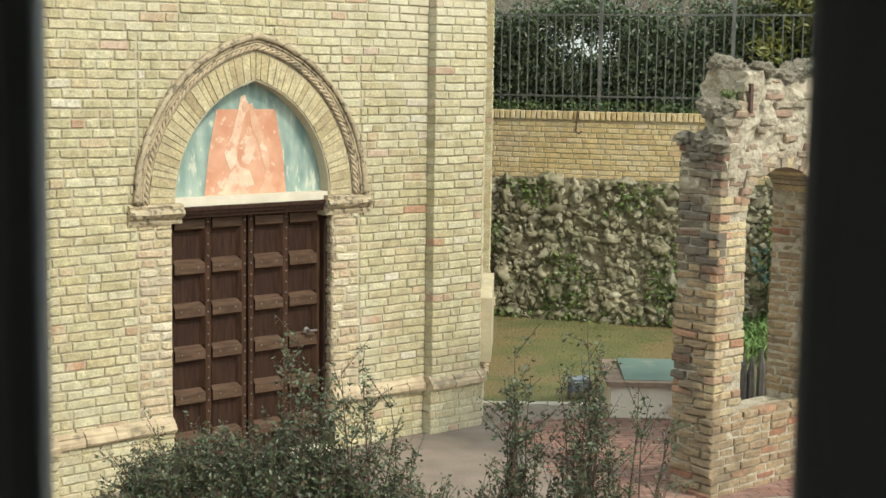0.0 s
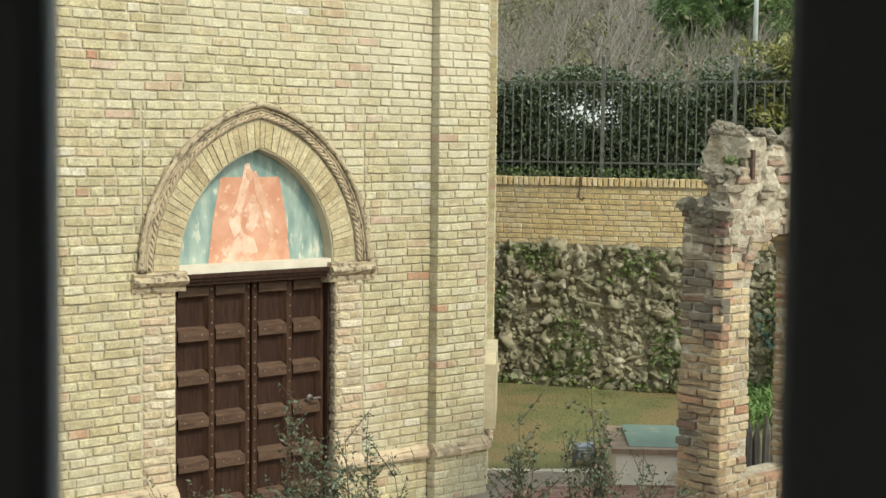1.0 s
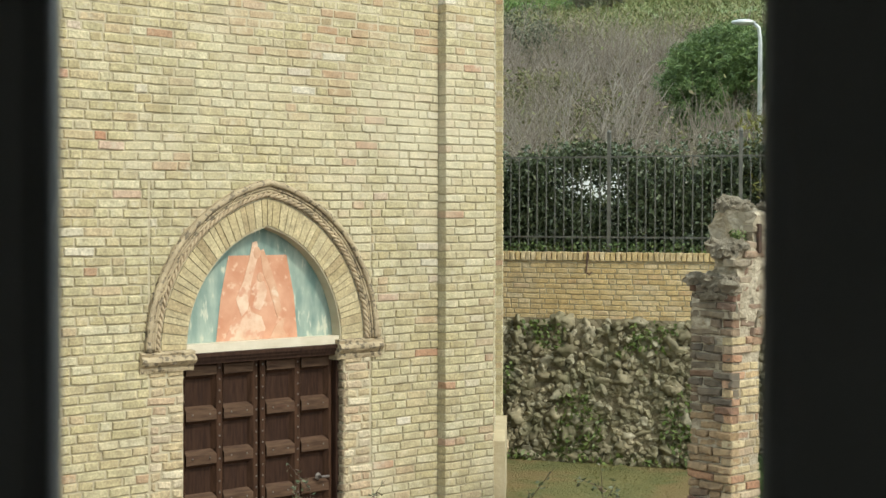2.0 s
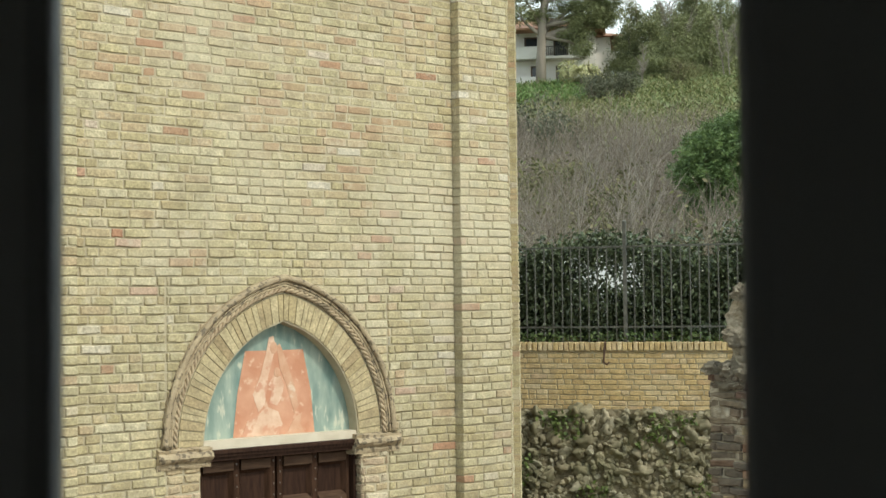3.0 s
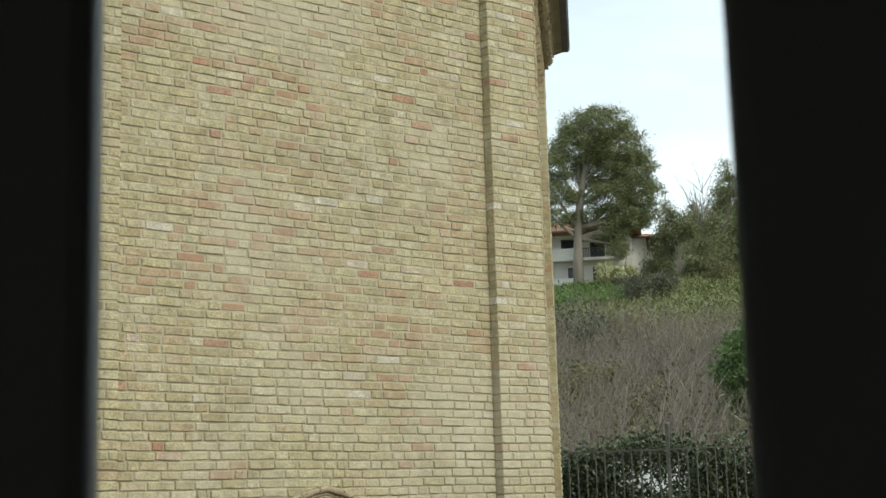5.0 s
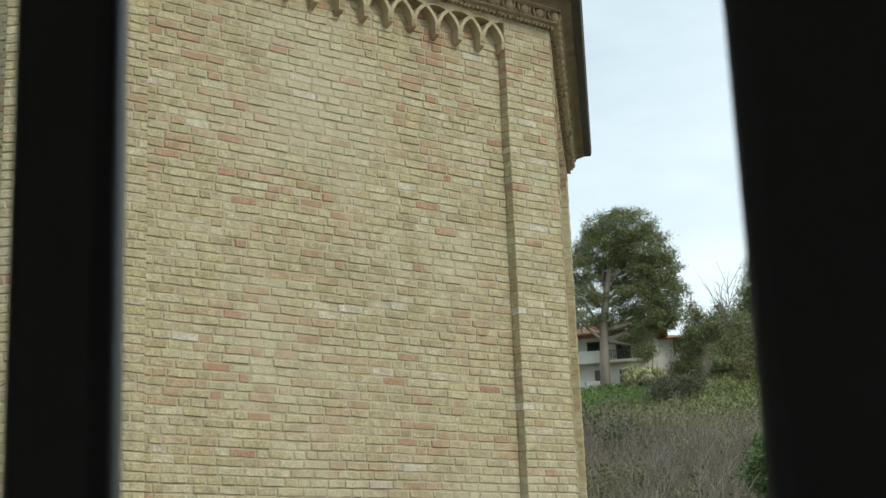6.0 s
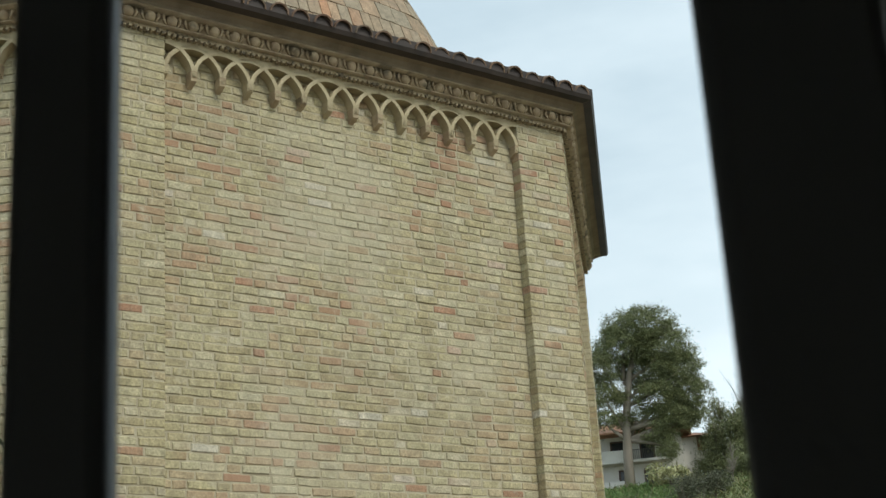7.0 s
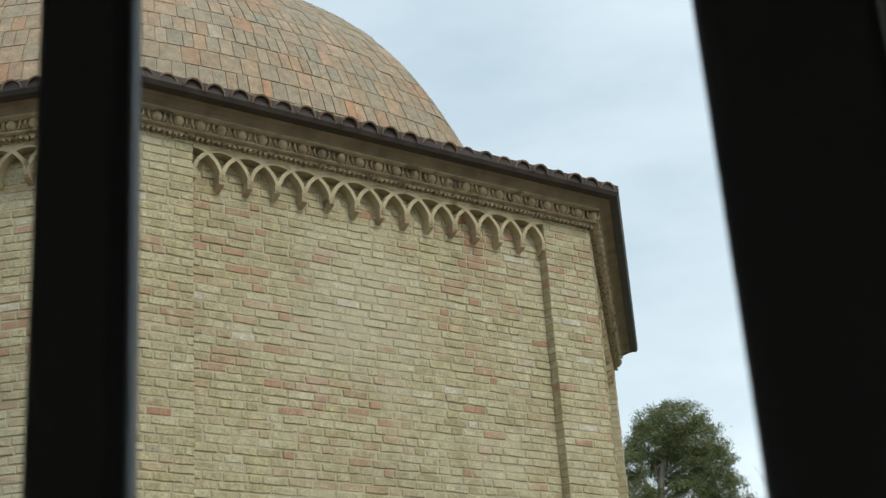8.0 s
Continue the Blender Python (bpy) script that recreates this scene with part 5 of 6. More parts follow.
for az, k, r0, mat, label in ((5.0, 103, 1.6, OLIVE_LEAF, "rounded grey-green bush on the slope"), (6.0, 104, 1.4, OLIVE_LEAF, "rounded grey-green bush on the slope"), (8.2, 120, 1.5, DRY_LEAF, "brownish half-bare bush on the slope"), (2.2, 60, 2.2, OLIVE_LEAF, "grey-green bush among the scrub"), (3.6, 48, 1.7, DRY_LEAF, "yellowish bush among the scrub"), (5.2, 42, 1.6, DRY_LEAF, "yellowish bush among the scrub")):
    x, y, zz = on_hill(az, k)
    bl = [((R.uniform(-.5, .5) * r0, R.uniform(-.4, .4) * r0, r0 * (0.55 + 0.5 * R.random())), (r0 * 0.7, r0 * 0.7, r0 * 0.55)) for _ in range(6)]
    ob = empty("bush", Matrix.Translation((x, y, zz)), label, "bush", "bushes on the slope")
    g = Geo()
    bare(g, (0, 0, 0), r0 * 1.3, 0.05, R, stems=5, twigs=6, lean=0.5)
    part("branches", g, BARK, ob, kind="stuff")
    leaves("foliage", clump_points(bl, 30, 24, 0.16, rr), 0.16, mat, rr, ob)
x, y, zz = on_hill(4.35, 126)
zz += 0.35
ob = empty("variegated_shrub", Matrix.Translation((x, y, zz)), "yellow and cream variegated spiky shrub below the house", "shrub")
bl = [((R.uniform(-1.2, 1.2), R.uniform(-.6, .6), R.uniform(0.5, 1.3)), (1.0, 1.0, 0.8)) for _ in range(6)]
part("branches", Geo().tube([(0, 0, -0.2), (0, 0, 1.2)], [0.15, 0.05], 6), BARK, ob)
leaves("foliage", blob_points(bl, 190, rr), 0.62, CREAM_LEAF, rr, ob, up=0.5, aspect=0.18)

# the round pine behind the fence
b = on_hill(10.65, 41)
bl = []
for q in range(70):
    a, e = R.uniform(0, 6.28), R.uniform(-1.1, 1.4)
    bl.append(((1.45 * math.cos(a) * math.cos(e), 1.4 * math.sin(a) * math.cos(e), 2.3 + 1.6 * math.sin(e)), (0.8, 0.8, 0.55)))
tree("round_pine_tree", b, "bushy bright green pine behind the fence", ([(0, 0, -0.3), (0, 0, 2.6)], [0.16, 0.08]), [], bl, 0.20, NEAR_PINE, BARK, clumps=75, per=40, spread=0.09, aspect=0.13, up=0.35)
# yellow-green tree hanging over the fence
bl = [((R.uniform(-0.55, 1.2), R.uniform(-.25, .3), 1.38 + R.uniform(-0.45, 0.45)), (0.30, 0.28, 0.24)) for _ in range(42)]
p0 = WALL_P + WALL_D * 3.75 + side * 0.62
tree("yellow_green_tree", (p0.x, p0.y, 2.45), "small tree with long yellow-green leaves behind the fence", ([(0.3, 0, -0.1), (0.35, 0, 0.7), (0.3, 0, 1.6)], [0.05, 0.04, 0.02]), [], bl, 0.13, YELLOW_LEAF, BARK, clumps=90, per=20, spread=0.09, aspect=0.25)

# a dark tree close to the house, whose lowest twigs hang before the dome;
# its crown, out of view, is added to dim the chapel wall's left side
YARD_LEAF = greens("yard_tree_needles", [(0.02, 0.03, 0.012), (0.04, 0.055, 0.02), (0.06, 0.075, 0.03)], 0.6)
bl = [((R.uniform(-1.6, 1.0), R.uniform(-1.5, 1.5), 6.8 + R.uniform(-3.2, 3.0)), (0.85, 0.85, 0.7)) for _ in range(64)]
bl.append(((1.20, 2.1, 7.44), (0.22, 0.25, 0.10)))
limbs = [([(0, 0, 5.2 + 0.4 * q), (0.7 * math.cos(q * 2.4), 0.7 * math.sin(q * 2.4), 6.2 + 0.4 * q), (1.4 * math.cos(q * 2.4), 1.4 * math.sin(q * 2.4), 6.7 + 0.4 * q)], [0.07, 0.05, 0.02]) for q in range(7)]
limbs.append(([(0.05, 0, 6.6), (0.6, 1.0, 7.6), (1.2, 2.1, 7.50)], [0.07, 0.04, 0.012]))
tree("yard_shade_tree", (-3.72, 3.9, 0.0), "dark evergreen tree with drooping needles, its unseen crown added to block skylight", ([(0, 0, -0.1), (0.05, 0, 3.0), (0, 0.05, 6.5), (0.05, 0, 9.4)], [0.22, 0.18, 0.12, 0.03]), limbs, bl, 0.11, YARD_LEAF, BARK, clumps=110, per=16, spread=0.09, aspect=0.12, up=-0.3)

# street lamp
LAMP_GREY = material("galvanised_steel", (0.42, 0.44, 0.45), (0.52, 0.54, 0.55), 6.0, rough=0.45, metal=0.5, bump=0.05)
x, y = 32 * math.sin(radians(11.62)), 32 * math.cos(radians(11.62))
lamp = empty("street_lamp", Matrix.Translation((x, y, ground_z(x, y) - 0.05)), "grey steel street lamp on a tall pole", "street lamp")
hz = 3.07 + 32 * math.tan(radians(7.35)) - ground_z(x, y)
part("pole", Geo().tube([(0, 0, 0), (0, 0, hz - 0.4), (-0.03, 0, hz - 0.1), (-0.15, 0, hz)], [0.07, 0.045, 0.04, 0.035], 10), LAMP_GREY, lamp, smooth=True)
part("head", Geo().ball((-0.36, 0, hz + 0.02), (0.26, 0.12, 0.065), n=12, rings=8), LAMP_GREY, lamp, "oval pale lamp head", smooth=True)

# the house on the hill
PLASTER = material("white_plaster", (0.72, 0.70, 0.65), (0.80, 0.78, 0.74), 0.6, bump=0.2, speck=(0.48, 0.46, 0.42), speck_scale=0.8)
FAR_ROOF = material("far_roof_tiles", (0.34, 0.17, 0.10), (0.42, 0.23, 0.14), 3.0, bump=0.6)
WOOD_DARK = material("brown_shutter", (0.07, 0.045, 0.03), (0.11, 0.07, 0.05), 6.0, bump=0.1)
house = empty("hillside_house", Matrix.Translation((6.5, 141.0, 23.85)) @ rz(-6), "white two-storey house with balconies and a tiled roof", "house")
part("wall", Geo().box(-7.5, 5.6, 0, 9, -1.5, 5.5), PLASTER, house)
part("wing_wall", Geo().box(5.61, 7.0, 1.2, 8, -1.5, 4.9), PLASTER, house)
for z0, z1, x0, x1 in ((2.55, 2.8, -7.6, 4.4), (-0.15, 0.0, -7.6, 3.6)):
    part("balcony_slab", Geo().box(x0, x1, -1.6, -0.004, z0, z1), PLASTER, house)
part("parapet", Geo().box(-7.6, 0.6, -1.6, -1.45, 2.80, 3.75), PLASTER, house)
part("parapet", Geo().box(-7.6, 0.2, -1.6, -1.45, 0.0, 0.85), PLASTER, house)
part("side_balcony", Geo().box(7.01, 9.0, 0.8, 2.4, 2.4, 3.5), PLASTER, house)
g = Geo()
for q in range(22):
    g.box(0.65 + q * 0.17, 0.71 + q * 0.17, -1.56, -1.52, 2.8, 3.7)
g.box(0.62, 4.4, -1.57, -1.51, 3.68, 3.74)
part("balcony_railing", g, IRON, house, "dark iron balcony railing")
for x0, x1, z0, z1 in ((-6.4, -5.2, 3.7, 4.9), (-4.0, -2.6, 2.82, 4.9), (-1.2, 0.2, 2.82, 4.9), (1.6, 3.0, 2.82, 4.9), (-6.4, -5.0, 0.9, 2.0), (-3.4, -2.2, 0.02, 2.1), (-0.6, 0.8, 0.02, 2.1), (1.8, 3.0, 0.02, 2.1), (4.3, 5.1, 0.9, 2.1)):
    w = part("window", Geo().box(x0, x1, -0.06, -0.003, z0, z1), WOOD_DARK, house, "dark shuttered window")
    part("pane", Geo().box(x0 + 0.15, x1 - 0.15, -0.075, -0.062, z0 + 0.15, z1 - 0.15), GLASS_DARK, w)
g = Geo()
g.add([(-8.6, -2.0, 5.45), (6.6, -2.0, 5.45), (6.6, 10, 5.45), (-8.6, 10, 5.45), (-4, 4, 7.4), (2, 4, 7.4), (-8.6, -2.0, 5.30), (6.6, -2.0, 5.30), (6.6, 10, 5.30), (-8.6, 10, 5.30)],
      [(0, 1, 5, 4), (1, 2, 5), (2, 3, 4, 5), (3, 0, 4), (0, 6, 7, 1), (1, 7, 8, 2), (9, 8, 7, 6)])
part("roof", g, FAR_ROOF, house, "low red-brown tiled roof")
part("roof", Geo().add([(5.6, 0.4, 4.9), (8.6, 0.4, 4.9), (8.6, 9, 4.9), (5.6, 9, 4.9), (5.61, 4, 5.8), (7.0, 4, 5.8)], [(0, 1, 5, 4), (1, 2, 5), (2, 3, 4, 5), (3, 2, 1, 0)]), FAR_ROOF, house)
g = Geo()
g.box(7.2, 11.0, -1.5, 2.0, 2.0, 2.15)
for x in (7.4, 10.8):
    g.box(x, x + 0.12, -1.4, -1.28, -1.5, 2.0)
part("carport", g, WOOD_DARK, house, "dark open carport roof on posts")

# shrubs under the window
def shrub(name, base, label, stems, leaves_per, hgt, spread, leaf, seed):
    r, q = random.Random(seed), np.random.default_rng(seed)
    ob = empty(name, Matrix.Translation(base), label, "shrub", "shrubs under the window")
    g, pts = Geo(), []
    for _ in range(stems):
        a = r.uniform(0, 6.28)
        l = spread * math.sqrt(r.random())
        h2 = hgt * r.uniform(0.72, 1.0) * (1 - 0.22 * (l / spread) ** 2)
        p = [Vector((0, 0, 0)) + Vector((math.cos(a) * l * t ** 0.8, math.sin(a) * l * t ** 0.8, h2 * t)) + Vector((r.uniform(-.03, .03), r.uniform(-.03, .03), 0)) for t in (0, 0.3, 0.6, 0.85, 1.0)]
        g.tube(p, [0.010, 0.008, 0.0055, 0.0035, 0.0015], 4, caps=False)
        for w in range(7):
            t = r.uniform(0.45, 0.97)
            i = min(int(t * 4), 3)
            s0 = p[i].lerp(p[i + 1], t * 4 - i)
            e = s0 + Vector((r.uniform(-1, 1), r.uniform(-1, 1), r.uniform(0.3, 1.3))) * 0.15
            g.tube([s0, e], [0.003, 0.0012], 3, caps=False)
            for _ in range(int(leaves_per * 1.4)):
                pts.append(s0.lerp(e, r.random()) + Vector((r.gauss(0, 1), r.gauss(0, 1), r.gauss(0, 1))) * 0.014)
        for _ in range(leaves_per * 3):
            t = r.uniform(0.4, 1.0)
            i = min(int(t * 4), 3)
            pts.append(p[i].lerp(p[i + 1], t * 4 - i) + Vector((r.gauss(0, 1), r.gauss(0, 1), r.gauss(0, 1))) * 0.018)
    part("branchwork", g, RED_TWIG, ob, kind="stuff")
    leaves("foliage", np.array([tuple(v) for v in pts]), leaf * 0.92, SHRUB_LEAF, q, ob, up=0.35)


def under(az, k):
    return (k * math.sin(radians(az)), k * math.cos(radians(az)), 0.0)


DENSE, THIN = "dense grey-green evergreen shrub under the window", "thin upright shrub with reddish shoot tips"
for i, (az, k, st, lp, hg, sp, lf, dense) in enumerate((
        (-9.2, 7.4, 120, 13, 1.28, 0.42, 0.030, 1), (-7.0, 7.2, 120, 13, 1.30, 0.40, 0.030, 1), (-5.0, 7.0, 100, 12, 1.36, 0.36, 0.030, 1), (-11.0, 7.6, 70, 12, 1.16, 0.36, 0.030, 1),
        (-5.4, 7.1, 16, 14, 1.84, 0.20, 0.032, 0), (-2.9, 7.0, 15, 13, 1.76, 0.30, 0.032, 0), (-2.6, 7.0, 70, 11, 1.18, 0.34, 0.030, 1), (-0.2, 7.1, 30, 9, 1.08, 0.30, 0.030, 1),
        (2.2, 7.2, 36, 10, 1.12, 0.30, 0.030, 1), (3.2, 7.1, 10, 15, 1.98, 0.12, 0.032, 0), (5.4, 7.2, 26, 13, 1.30, 0.26, 0.030, 1), (6.0, 7.1, 13, 14, 1.96, 0.20, 0.032, 0), (7.4, 7.2, 8, 12, 1.72, 0.25, 0.030, 0), (8.6, 7.3, 16, 9, 0.92, 0.26, 0.030, 1))):
    shrub("shrub", under(az, k), DENSE if dense else THIN, st, lp, hg, sp, lf, 40 + i)

# low plaster box with a green sheet lid, let into the yard
BOX_WALL = material("cream_plaster", (0.58, 0.52, 0.42), (0.68, 0.62, 0.51), 5.0, bump=0.3, speck=(0.46, 0.39, 0.29), speck_scale=3.0)
GREEN_SHEET = material("green_sheet", (0.085, 0.14, 0.115), (0.13, 0.19, 0.155), 3.0, rough=0.5, bump=0.15, speck=(0.24, 0.25, 0.2), speck_scale=2.0)
BROWN_RIM = material("brown_rim", (0.16, 0.11, 0.075), (0.24, 0.17, 0.12), 8.0, bump=0.4)
skylight = empty("skylight_box", Matrix.Translation((1.53, 12.98, 0.0)) @ rz(-2), "low cream plaster box with a green sheet lid", "skylight box")
part("body", Geo().box(0, 0.95, 0, 1.0, 0.0, 0.30), BOX_WALL, skylight)
part("rim", Geo().box(-0.04, 0.99, -0.04, 0.06, 0.301, 0.345).box(-0.04, 0.06, 0.061, 1.04, 0.301, 0.345).box(0.061, 0.99, 0.94, 1.04, 0.301, 0.345), BROWN_RIM, skylight, "weathered brown rim")
part("side_panel", Geo().box(0.061, 0.118, 0.061, 0.93, 0.301, 0.335), BROWN_RIM, skylight)
part("lid", Geo().add([(0.12, 0.061, 0.35), (0.98, 0.061, 0.35), (0.98, 0.93, 0.38), (0.12, 0.93, 0.38), (0.12, 0.061, 0.32), (0.98, 0.061, 0.32), (0.98, 0.93, 0.35), (0.12, 0.93, 0.35)], [(0, 1, 2, 3), (4, 7, 6, 5), (0, 4, 5, 1), (0, 3, 7, 4), (1, 5, 6, 2), (2, 6, 7, 3)]), GREEN_SHEET, skylight, "faded green sheet lid")
BLUE_GREY = material("blue_grey_plastic", (0.16, 0.19, 0.23), (0.22, 0.25, 0.29), 9.0, rough=0.5, bump=0.1)
flood = empty("floodlight", Matrix.Translation((1.33, 13.85, 0.0)) @ rz(20), "small blue-grey ground floodlight in the grass", "floodlight")
part("housing", Geo().brick(-0.10, 0.10, -0.05, 0.06, 0.05, 0.20, random.Random(2), c=0.015, jit=0.0), BLUE_GREY, flood)
part("bracket", Geo().box(-0.12, -0.102, -0.02, 0.02, -0.01, 0.16).box(0.102, 0.12, -0.02, 0.02, -0.01, 0.16), IRON, flood)
part("louvre", Geo().box(-0.08, 0.08, -0.058, -0.052, 0.09, 0.10).box(-0.08, 0.08, -0.058, -0.052, 0.12, 0.13).box(-0.08, 0.08, -0.058, -0.052, 0.15, 0.16), LAMP_GREY, flood)

# lawn tufts, weeds on the rubble, grass seen through the ruined opening
n = 6000
xx, yy = rr.uniform(0.0, 6.0, n), rr.uniform(13.6, 19.2, n)
ok = np.array([behind(a, b) < -0.25 for a, b in zip(xx, yy)])
dens = np.array([0.5 + 0.5 * noise.noise(Vector((a * 0.8, b * 0.8, 5))) for a, b in zip(xx, yy)])
ok &= rr.random(n) < np.clip(dens * 1.4 - 0.25, 0.05, 1)
pts = np.stack([xx, yy, np.full(n, 0.015)], 1)[ok]
tagged(leaves("lawn_grass", pts, 0.035, LAWN_BLADE, rr, up=0.7, aspect=0.3), "short mossy lawn with bare brown patches", "grass")
n = 6500
xx = rr.uniform(-0.6, 5.0, n)
zz = rr.uniform(0.0, 1.75, n)
dens = np.array([noise.noise(Vector((a * 1.5, b * 1.5, 9))) for a, b in zip(xx, zz)])
ok = (dens > 0.1) | (zz < 0.12)
xx, zz = xx[ok], zz[ok]
pts = np.stack([xx, -0.12 - (1.77 - zz) * 0.16 + rr.uniform(-.05, .05, len(xx)), zz], 1)
weeds = leaves("wall_weeds", pts, 0.07, greens("weed_leaf", [(0.06, 0.10, 0.02), (0.11, 0.17, 0.035), (0.15, 0.2, 0.05), (0.08, 0.11, 0.03)]), rr, aspect=0.6)
weeds.matrix_basis = WALL_M
tagged(weeds, "green weeds growing between the rubble stones", "weeds")
n = 5000
pts = np.stack([rr.uniform(3.2, 5.4, n), rr.uniform(15.6, 17.6, n), rr.uniform(0.0, 0.22, n)], 1)
tagged(leaves("tall_grass", pts, 0.16, LUSH_BLADE, rr, up=0.75, aspect=0.14), "bright green tall grass beyond the ruin", "grass")
bl = [((4.15 + R.uniform(-.35, .35), 17.0 + R.uniform(-.2, .2), 0.85 + R.uniform(-.35, .35)), (0.25, 0.25, 0.25)) for _ in range(9)]
ob = empty("dark_shrub", Matrix.Translation((0, 0, 0)), "dark blue-green leafy shrub beyond the ruin", "shrub")
part("stems", Geo().tube([(4.15, 17.0, 0), (4.15, 17.0, 0.9)], [0.03, 0.015], 6), BARK, ob)
leaves("foliage", clump_points(bl, 300, 8, 0.06, rr), 0.10, greens("blue_green_leaf", [(0.02, 0.05, 0.035), (0.04, 0.085, 0.06), (0.03, 0.065, 0.045)]), rr, ob, aspect=0.6)
# grey stakes behind the ruined sill
fence2 = empty("stake_fence", Matrix.Translation((2.66, 12.75, 0)) @ rz(15), "short fence of grey weathered stakes", "fence")
for q in range(5):
    x = q * 0.085
    part("stake", Geo().tube([(x, 0, 0), (x + R.uniform(-.01, .01), 0, 0.55 + R.uniform(-.08, .06)), (x, 0, 0.66 + R.uniform(-.06, .06))], [0.04, 0.038, 0.008], 6), material("grey_stake_wood", (0.10, 0.09, 0.08), (0.17, 0.155, 0.135), 8.0, bump=0.5, stretch=(4, 4, 0.5)) if q == 0 else bpy.data.materials["grey_stake_wood"], fence2)
part("rusty_bar", Geo().box(0.30, 0.335, -0.03, 0.0, 2.78, 3.02), RUST, ruin, "rusty iron bar set in the wall")
n = 60
pts = np.stack([rr.uniform(0.14, 0.24, n), rr.uniform(0.05, 0.15, n), 2.88 + rr.uniform(0, 0.09, n)], 1)
leaves("ruin_moss", pts, 0.04, bpy.data.materials["weed_leaf"], rr, ruin, "tuft of green weeds", aspect=0.6)

# the bricks and stones that can be picked apart, last
rnd = random.Random(11)
for a, b, yf, z0, z1, worn in LOOSE:
    g = Geo().brick(a, b, yf, yw + 0.05, z0, z1, rnd, jit=0.006 if worn else 0.003, c=0.009 if worn else 0.006)
    part("brick", g, JAMB_BRICK if worn else BRICK, wall)
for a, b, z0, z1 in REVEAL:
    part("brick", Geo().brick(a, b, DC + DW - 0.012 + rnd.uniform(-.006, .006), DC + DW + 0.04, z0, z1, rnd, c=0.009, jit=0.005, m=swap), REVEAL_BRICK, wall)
for x in WALL_CAP:
    part("brick", Geo().brick(x, x + 0.06, -0.025 + rnd.uniform(-.004, .004), 0.2, 2.505, 2.61 + rnd.uniform(-.004, .004), rnd), YELLOW_BRICK, retaining)
for p, q, z0, z1 in RUIN_FRONT:
    high = z0 > 2.05
    if high and rnd.random() < 0.4:
        continue
    rough = 0.02 if high else 0.009
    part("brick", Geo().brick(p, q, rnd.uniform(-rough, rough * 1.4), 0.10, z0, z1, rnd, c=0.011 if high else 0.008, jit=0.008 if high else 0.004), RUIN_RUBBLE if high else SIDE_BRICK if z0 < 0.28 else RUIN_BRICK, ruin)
# left side of the pillar: shade painted by darker bricks, deepest towards the top
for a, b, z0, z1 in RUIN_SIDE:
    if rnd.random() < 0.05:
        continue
    deep_shade = noise.noise(Vector((a * 2.5, z0 * 1.6, 4.0))) + 0.55 * (z0 - 1.35) + rnd.uniform(-0.12, 0.12) > 0
    part("brick", Geo().brick(a, b, rnd.uniform(-.02, .022), 0.09, z0, z1, rnd, c=0.010, jit=0.008, m=swap), SHADED_DARK if deep_shade else SIDE_BRICK, ruin)
# far reveal of the opening, its shade also put into the brick colour
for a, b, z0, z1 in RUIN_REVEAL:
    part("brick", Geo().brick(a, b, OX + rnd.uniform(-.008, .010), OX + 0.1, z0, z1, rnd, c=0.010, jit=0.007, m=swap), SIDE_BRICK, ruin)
# bricks on edge round the ruined arch
n = 17
for q in range(n):
    p = []
    for t, grow in ((q / n, 0.0), ((q + 0.86) / n, 0.0), ((q + 0.9) / n, 0.10 + 0.02 * (q % 3)), (q / n, 0.10 + 0.02 * (q % 2))):
        a = math.pi * (1 - t)
        p.append((ARCH_C + (ARCH_R + grow) * math.cos(a) + rnd.uniform(-.006, .006), ARCH_S + 0.012 + (0.295 + grow) * math.sin(a) + rnd.uniform(-.006, .006)))
    part("voussoir", Geo().prism(p[::-1], -0.004 + rnd.uniform(-.012, .012), TH - 0.02), RUIN_RUBBLE if q % 3 else RUIN_BRICK, ruin)
# crumbling stones along the broken top
cap_stones = [stone_mesh(k + 30) for k in range(6)]
for me in cap_stones:
    me.materials[0] = RUIN_CORE
    me.polygons.foreach_set("use_smooth", [False] * len(me.polygons))
for q in range(80):
    x, y = (rnd.uniform(0.02, 0.32), rnd.uniform(0.03, TH - 0.03)) if q < 34 else (rnd.uniform(0.28, 1.6), rnd.uniform(0.02, TH - 0.05))
    ob = new("stone", rnd.choice(cap_stones))
    ob.parent = ruin
    s = rnd.uniform(0.035, 0.075)
    ob.matrix_basis = Matrix.Translation((x, y, ruin_top(x, y) - 0.04)) @ Euler([rnd.uniform(-.3, .3), rnd.uniform(-.3, .3), rnd.uniform(0, 6)]).to_matrix().to_4x4() @ Matrix.Diagonal((s * 1.35, s * 1.2, s * 0.9, 1))
for q in range(9):
    ob = new("stone", rnd.choice(cap_stones))
    ob.parent = ruin
    s = rnd.uniform(0.05, 0.085)
    ob.matrix_basis = Matrix.Translation((rnd.uniform(0.02, 0.07), rnd.uniform(0.06, TH - 0.05), rnd.uniform(2.42, 2.56))) @ Euler([rnd.uniform(-.3, .3), rnd.uniform(-.3, .3), rnd.uniform(0, 6)]).to_matrix().to_4x4() @ Matrix.Diagonal((s * 0.9, s * 1.2, s * 0.85, 1))
stones = [stone_mesh(k) for k in range(12)]
count = 0
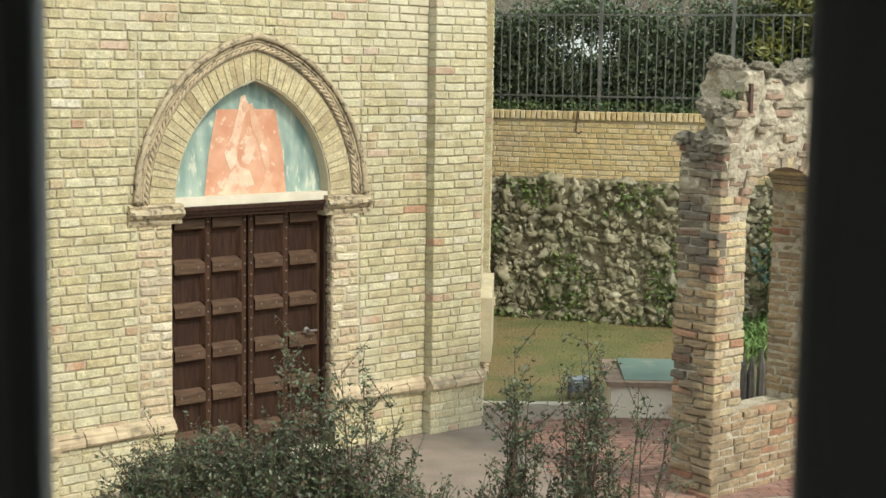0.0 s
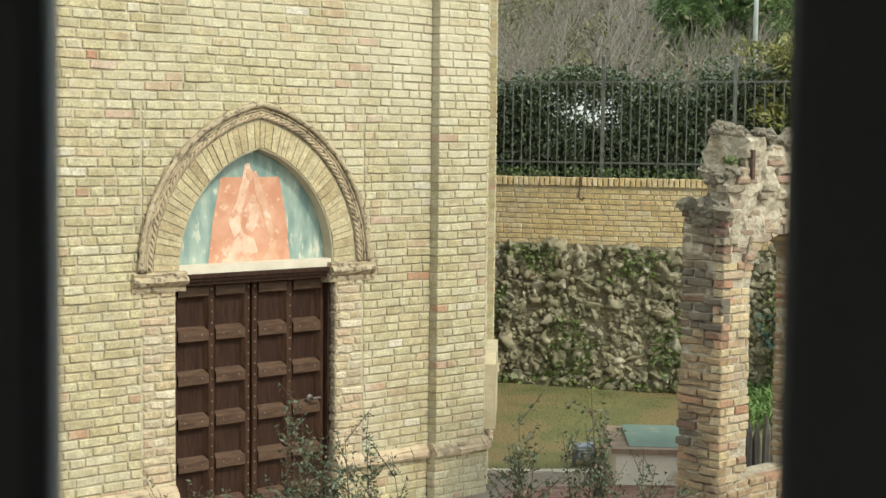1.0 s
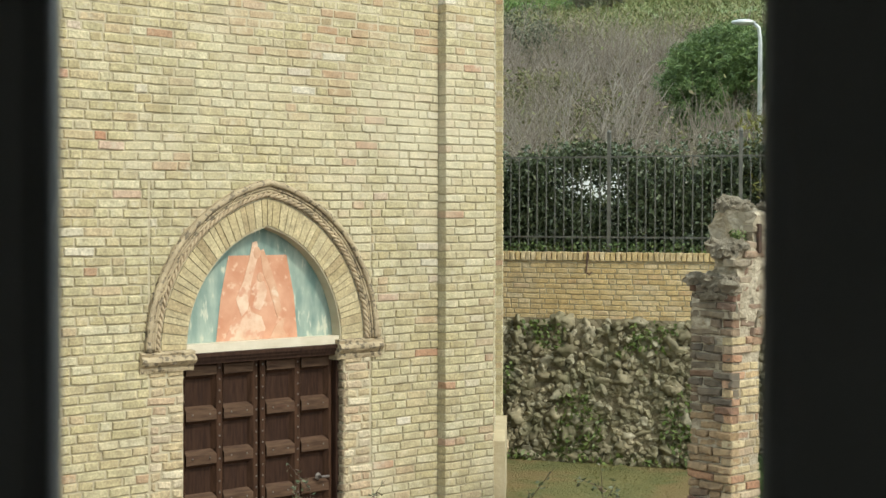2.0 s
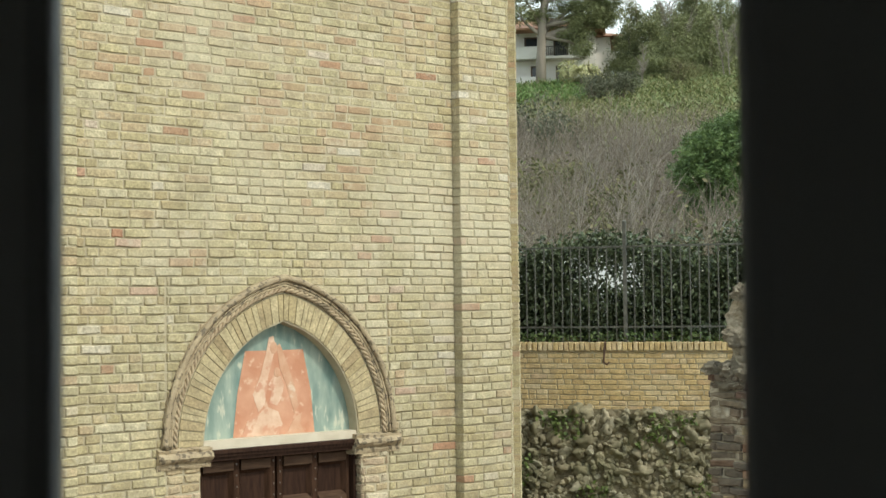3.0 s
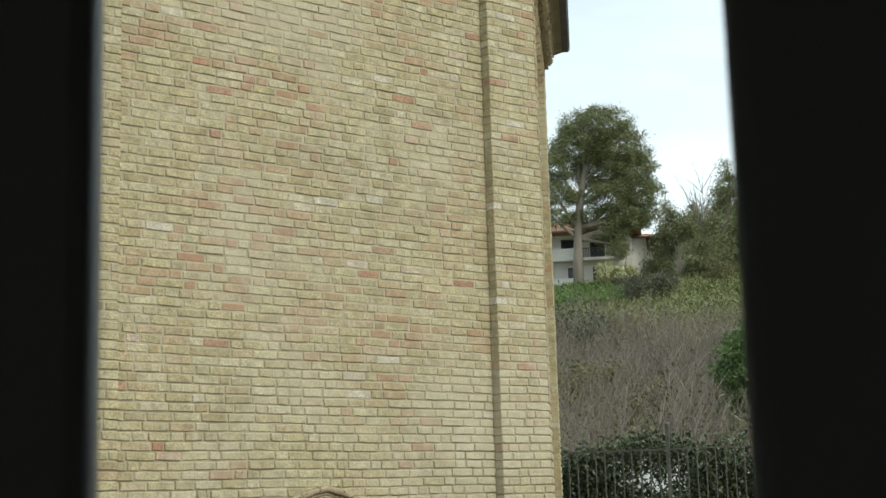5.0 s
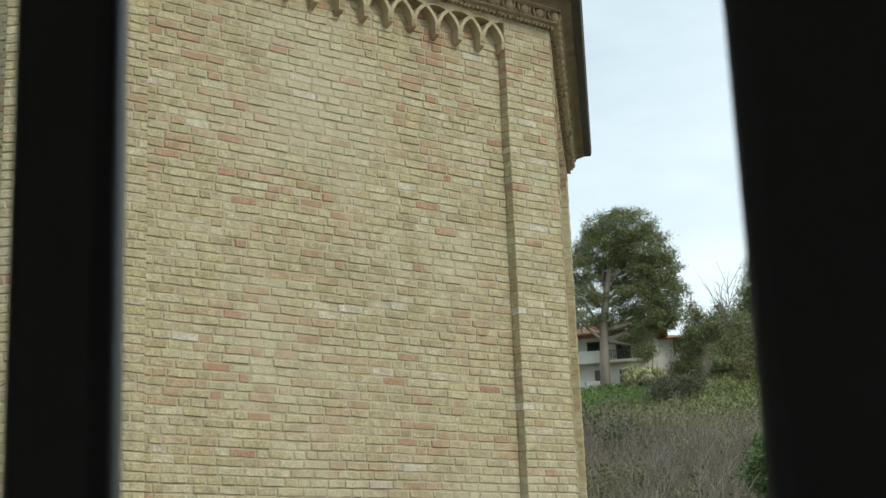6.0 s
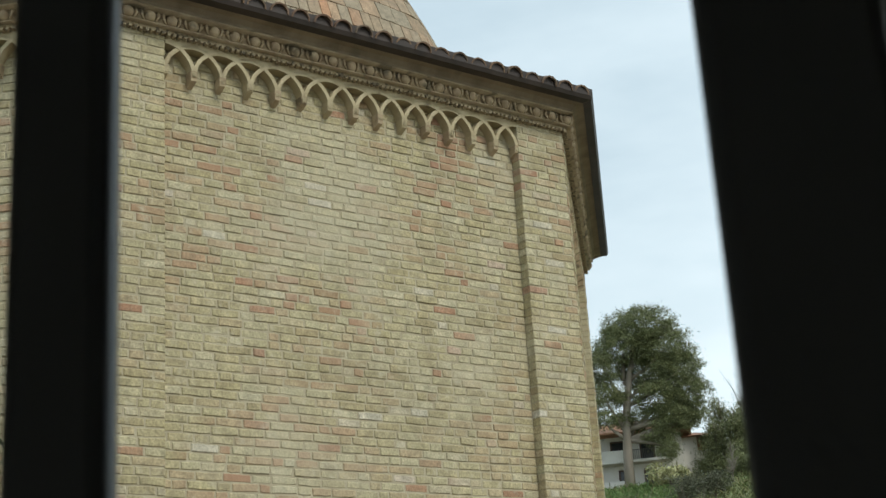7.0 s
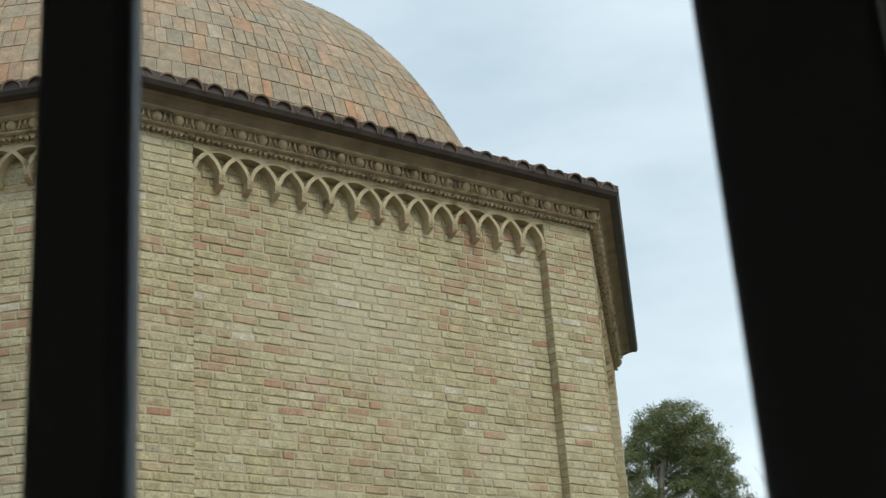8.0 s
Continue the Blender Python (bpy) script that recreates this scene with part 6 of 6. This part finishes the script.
for j in range(11):
    for i in range(27):
        x, z = -0.8 + i * 0.215 + rnd.uniform(-.09, .09) + (j % 2) * 0.1, 0.04 + j * 0.165 + rnd.uniform(-.05, .05)
        if count >= 300:
            break
        count += 1
        ob = new("stone", rnd.choice(stones))
        ob.parent = retaining
        s = rnd.uniform(0.06, 0.115)
        ob.matrix_basis = Matrix.Translation((x, -0.03 - (1.77 - z) * 0.16 + rnd.uniform(-.02, .03), z)) @ Euler([rnd.uniform(0, 6) for _ in range(3)]).to_matrix().to_4x4() @ Matrix.Diagonal((s * rnd.uniform(0.6, 1.1), s * rnd.uniform(0.6, 1.1), s * rnd.uniform(0.8, 1.6), 1))
# small stones between the large ones, and the brick paving of the yard
g = Geo()
for q in range(2400):
    x, z = rnd.uniform(-0.9, 5.0), rnd.uniform(0.0, 1.74)
    r = rnd.uniform(0.025, 0.06)
    m = Matrix.Translation((x, -0.05 - (1.77 - z) * 0.16 + rnd.uniform(-.04, .02), z)) @ Euler([rnd.uniform(0, 6) for _ in range(3)]).to_matrix().to_4x4()
    g.ball((0, 0, 0), (r, r * rnd.uniform(0.6, 1), r * rnd.uniform(1.0, 1.9)), m, 5, 3)
g.v = [(a + 0.014 * noise.noise(Vector((a * 31, b * 31, c * 31))), b + 0.02 * noise.noise(Vector((a * 27, b * 27, c * 27 + 5))), c + 0.014 * noise.noise(Vector((a * 29, b * 29, c * 29 + 9)))) for a, b, c in g.v]
part("small_stones", g, RUBBLE, retaining, kind="stuff")
PAVER = pieces("red_paver", [(0.0, (0.17, 0.082, 0.06)), (0.4, (0.21, 0.11, 0.08)), (0.7, (0.15, 0.078, 0.06)), (1.0, (0.25, 0.145, 0.11))], stain=(0.25, 0.18, 0.145), stain_at=0.6, stain_scale=2.0)
paver_mesh = mesh("brick", Geo().brick(-0.12, 0.12, 0.0, 0.05, -0.035, 0.035, random.Random(3), c=0.004, jit=0.002, m=Matrix.Rotation(radians(-90), 4, "X")), PAVER)
for j in range(34):
    for i in range(9):
        p = Matrix.Translation((1.18, 10.25, 0.019)) @ rz(14) @ Matrix.Translation((i * 0.247 + (j % 2) * 0.12, j * 0.077, rnd.uniform(-.002, .002)))
        if p.translation.y < 12.95:
            ob = new("brick", paver_mesh)
            ob.parent = pavement
            ob.matrix_basis = p
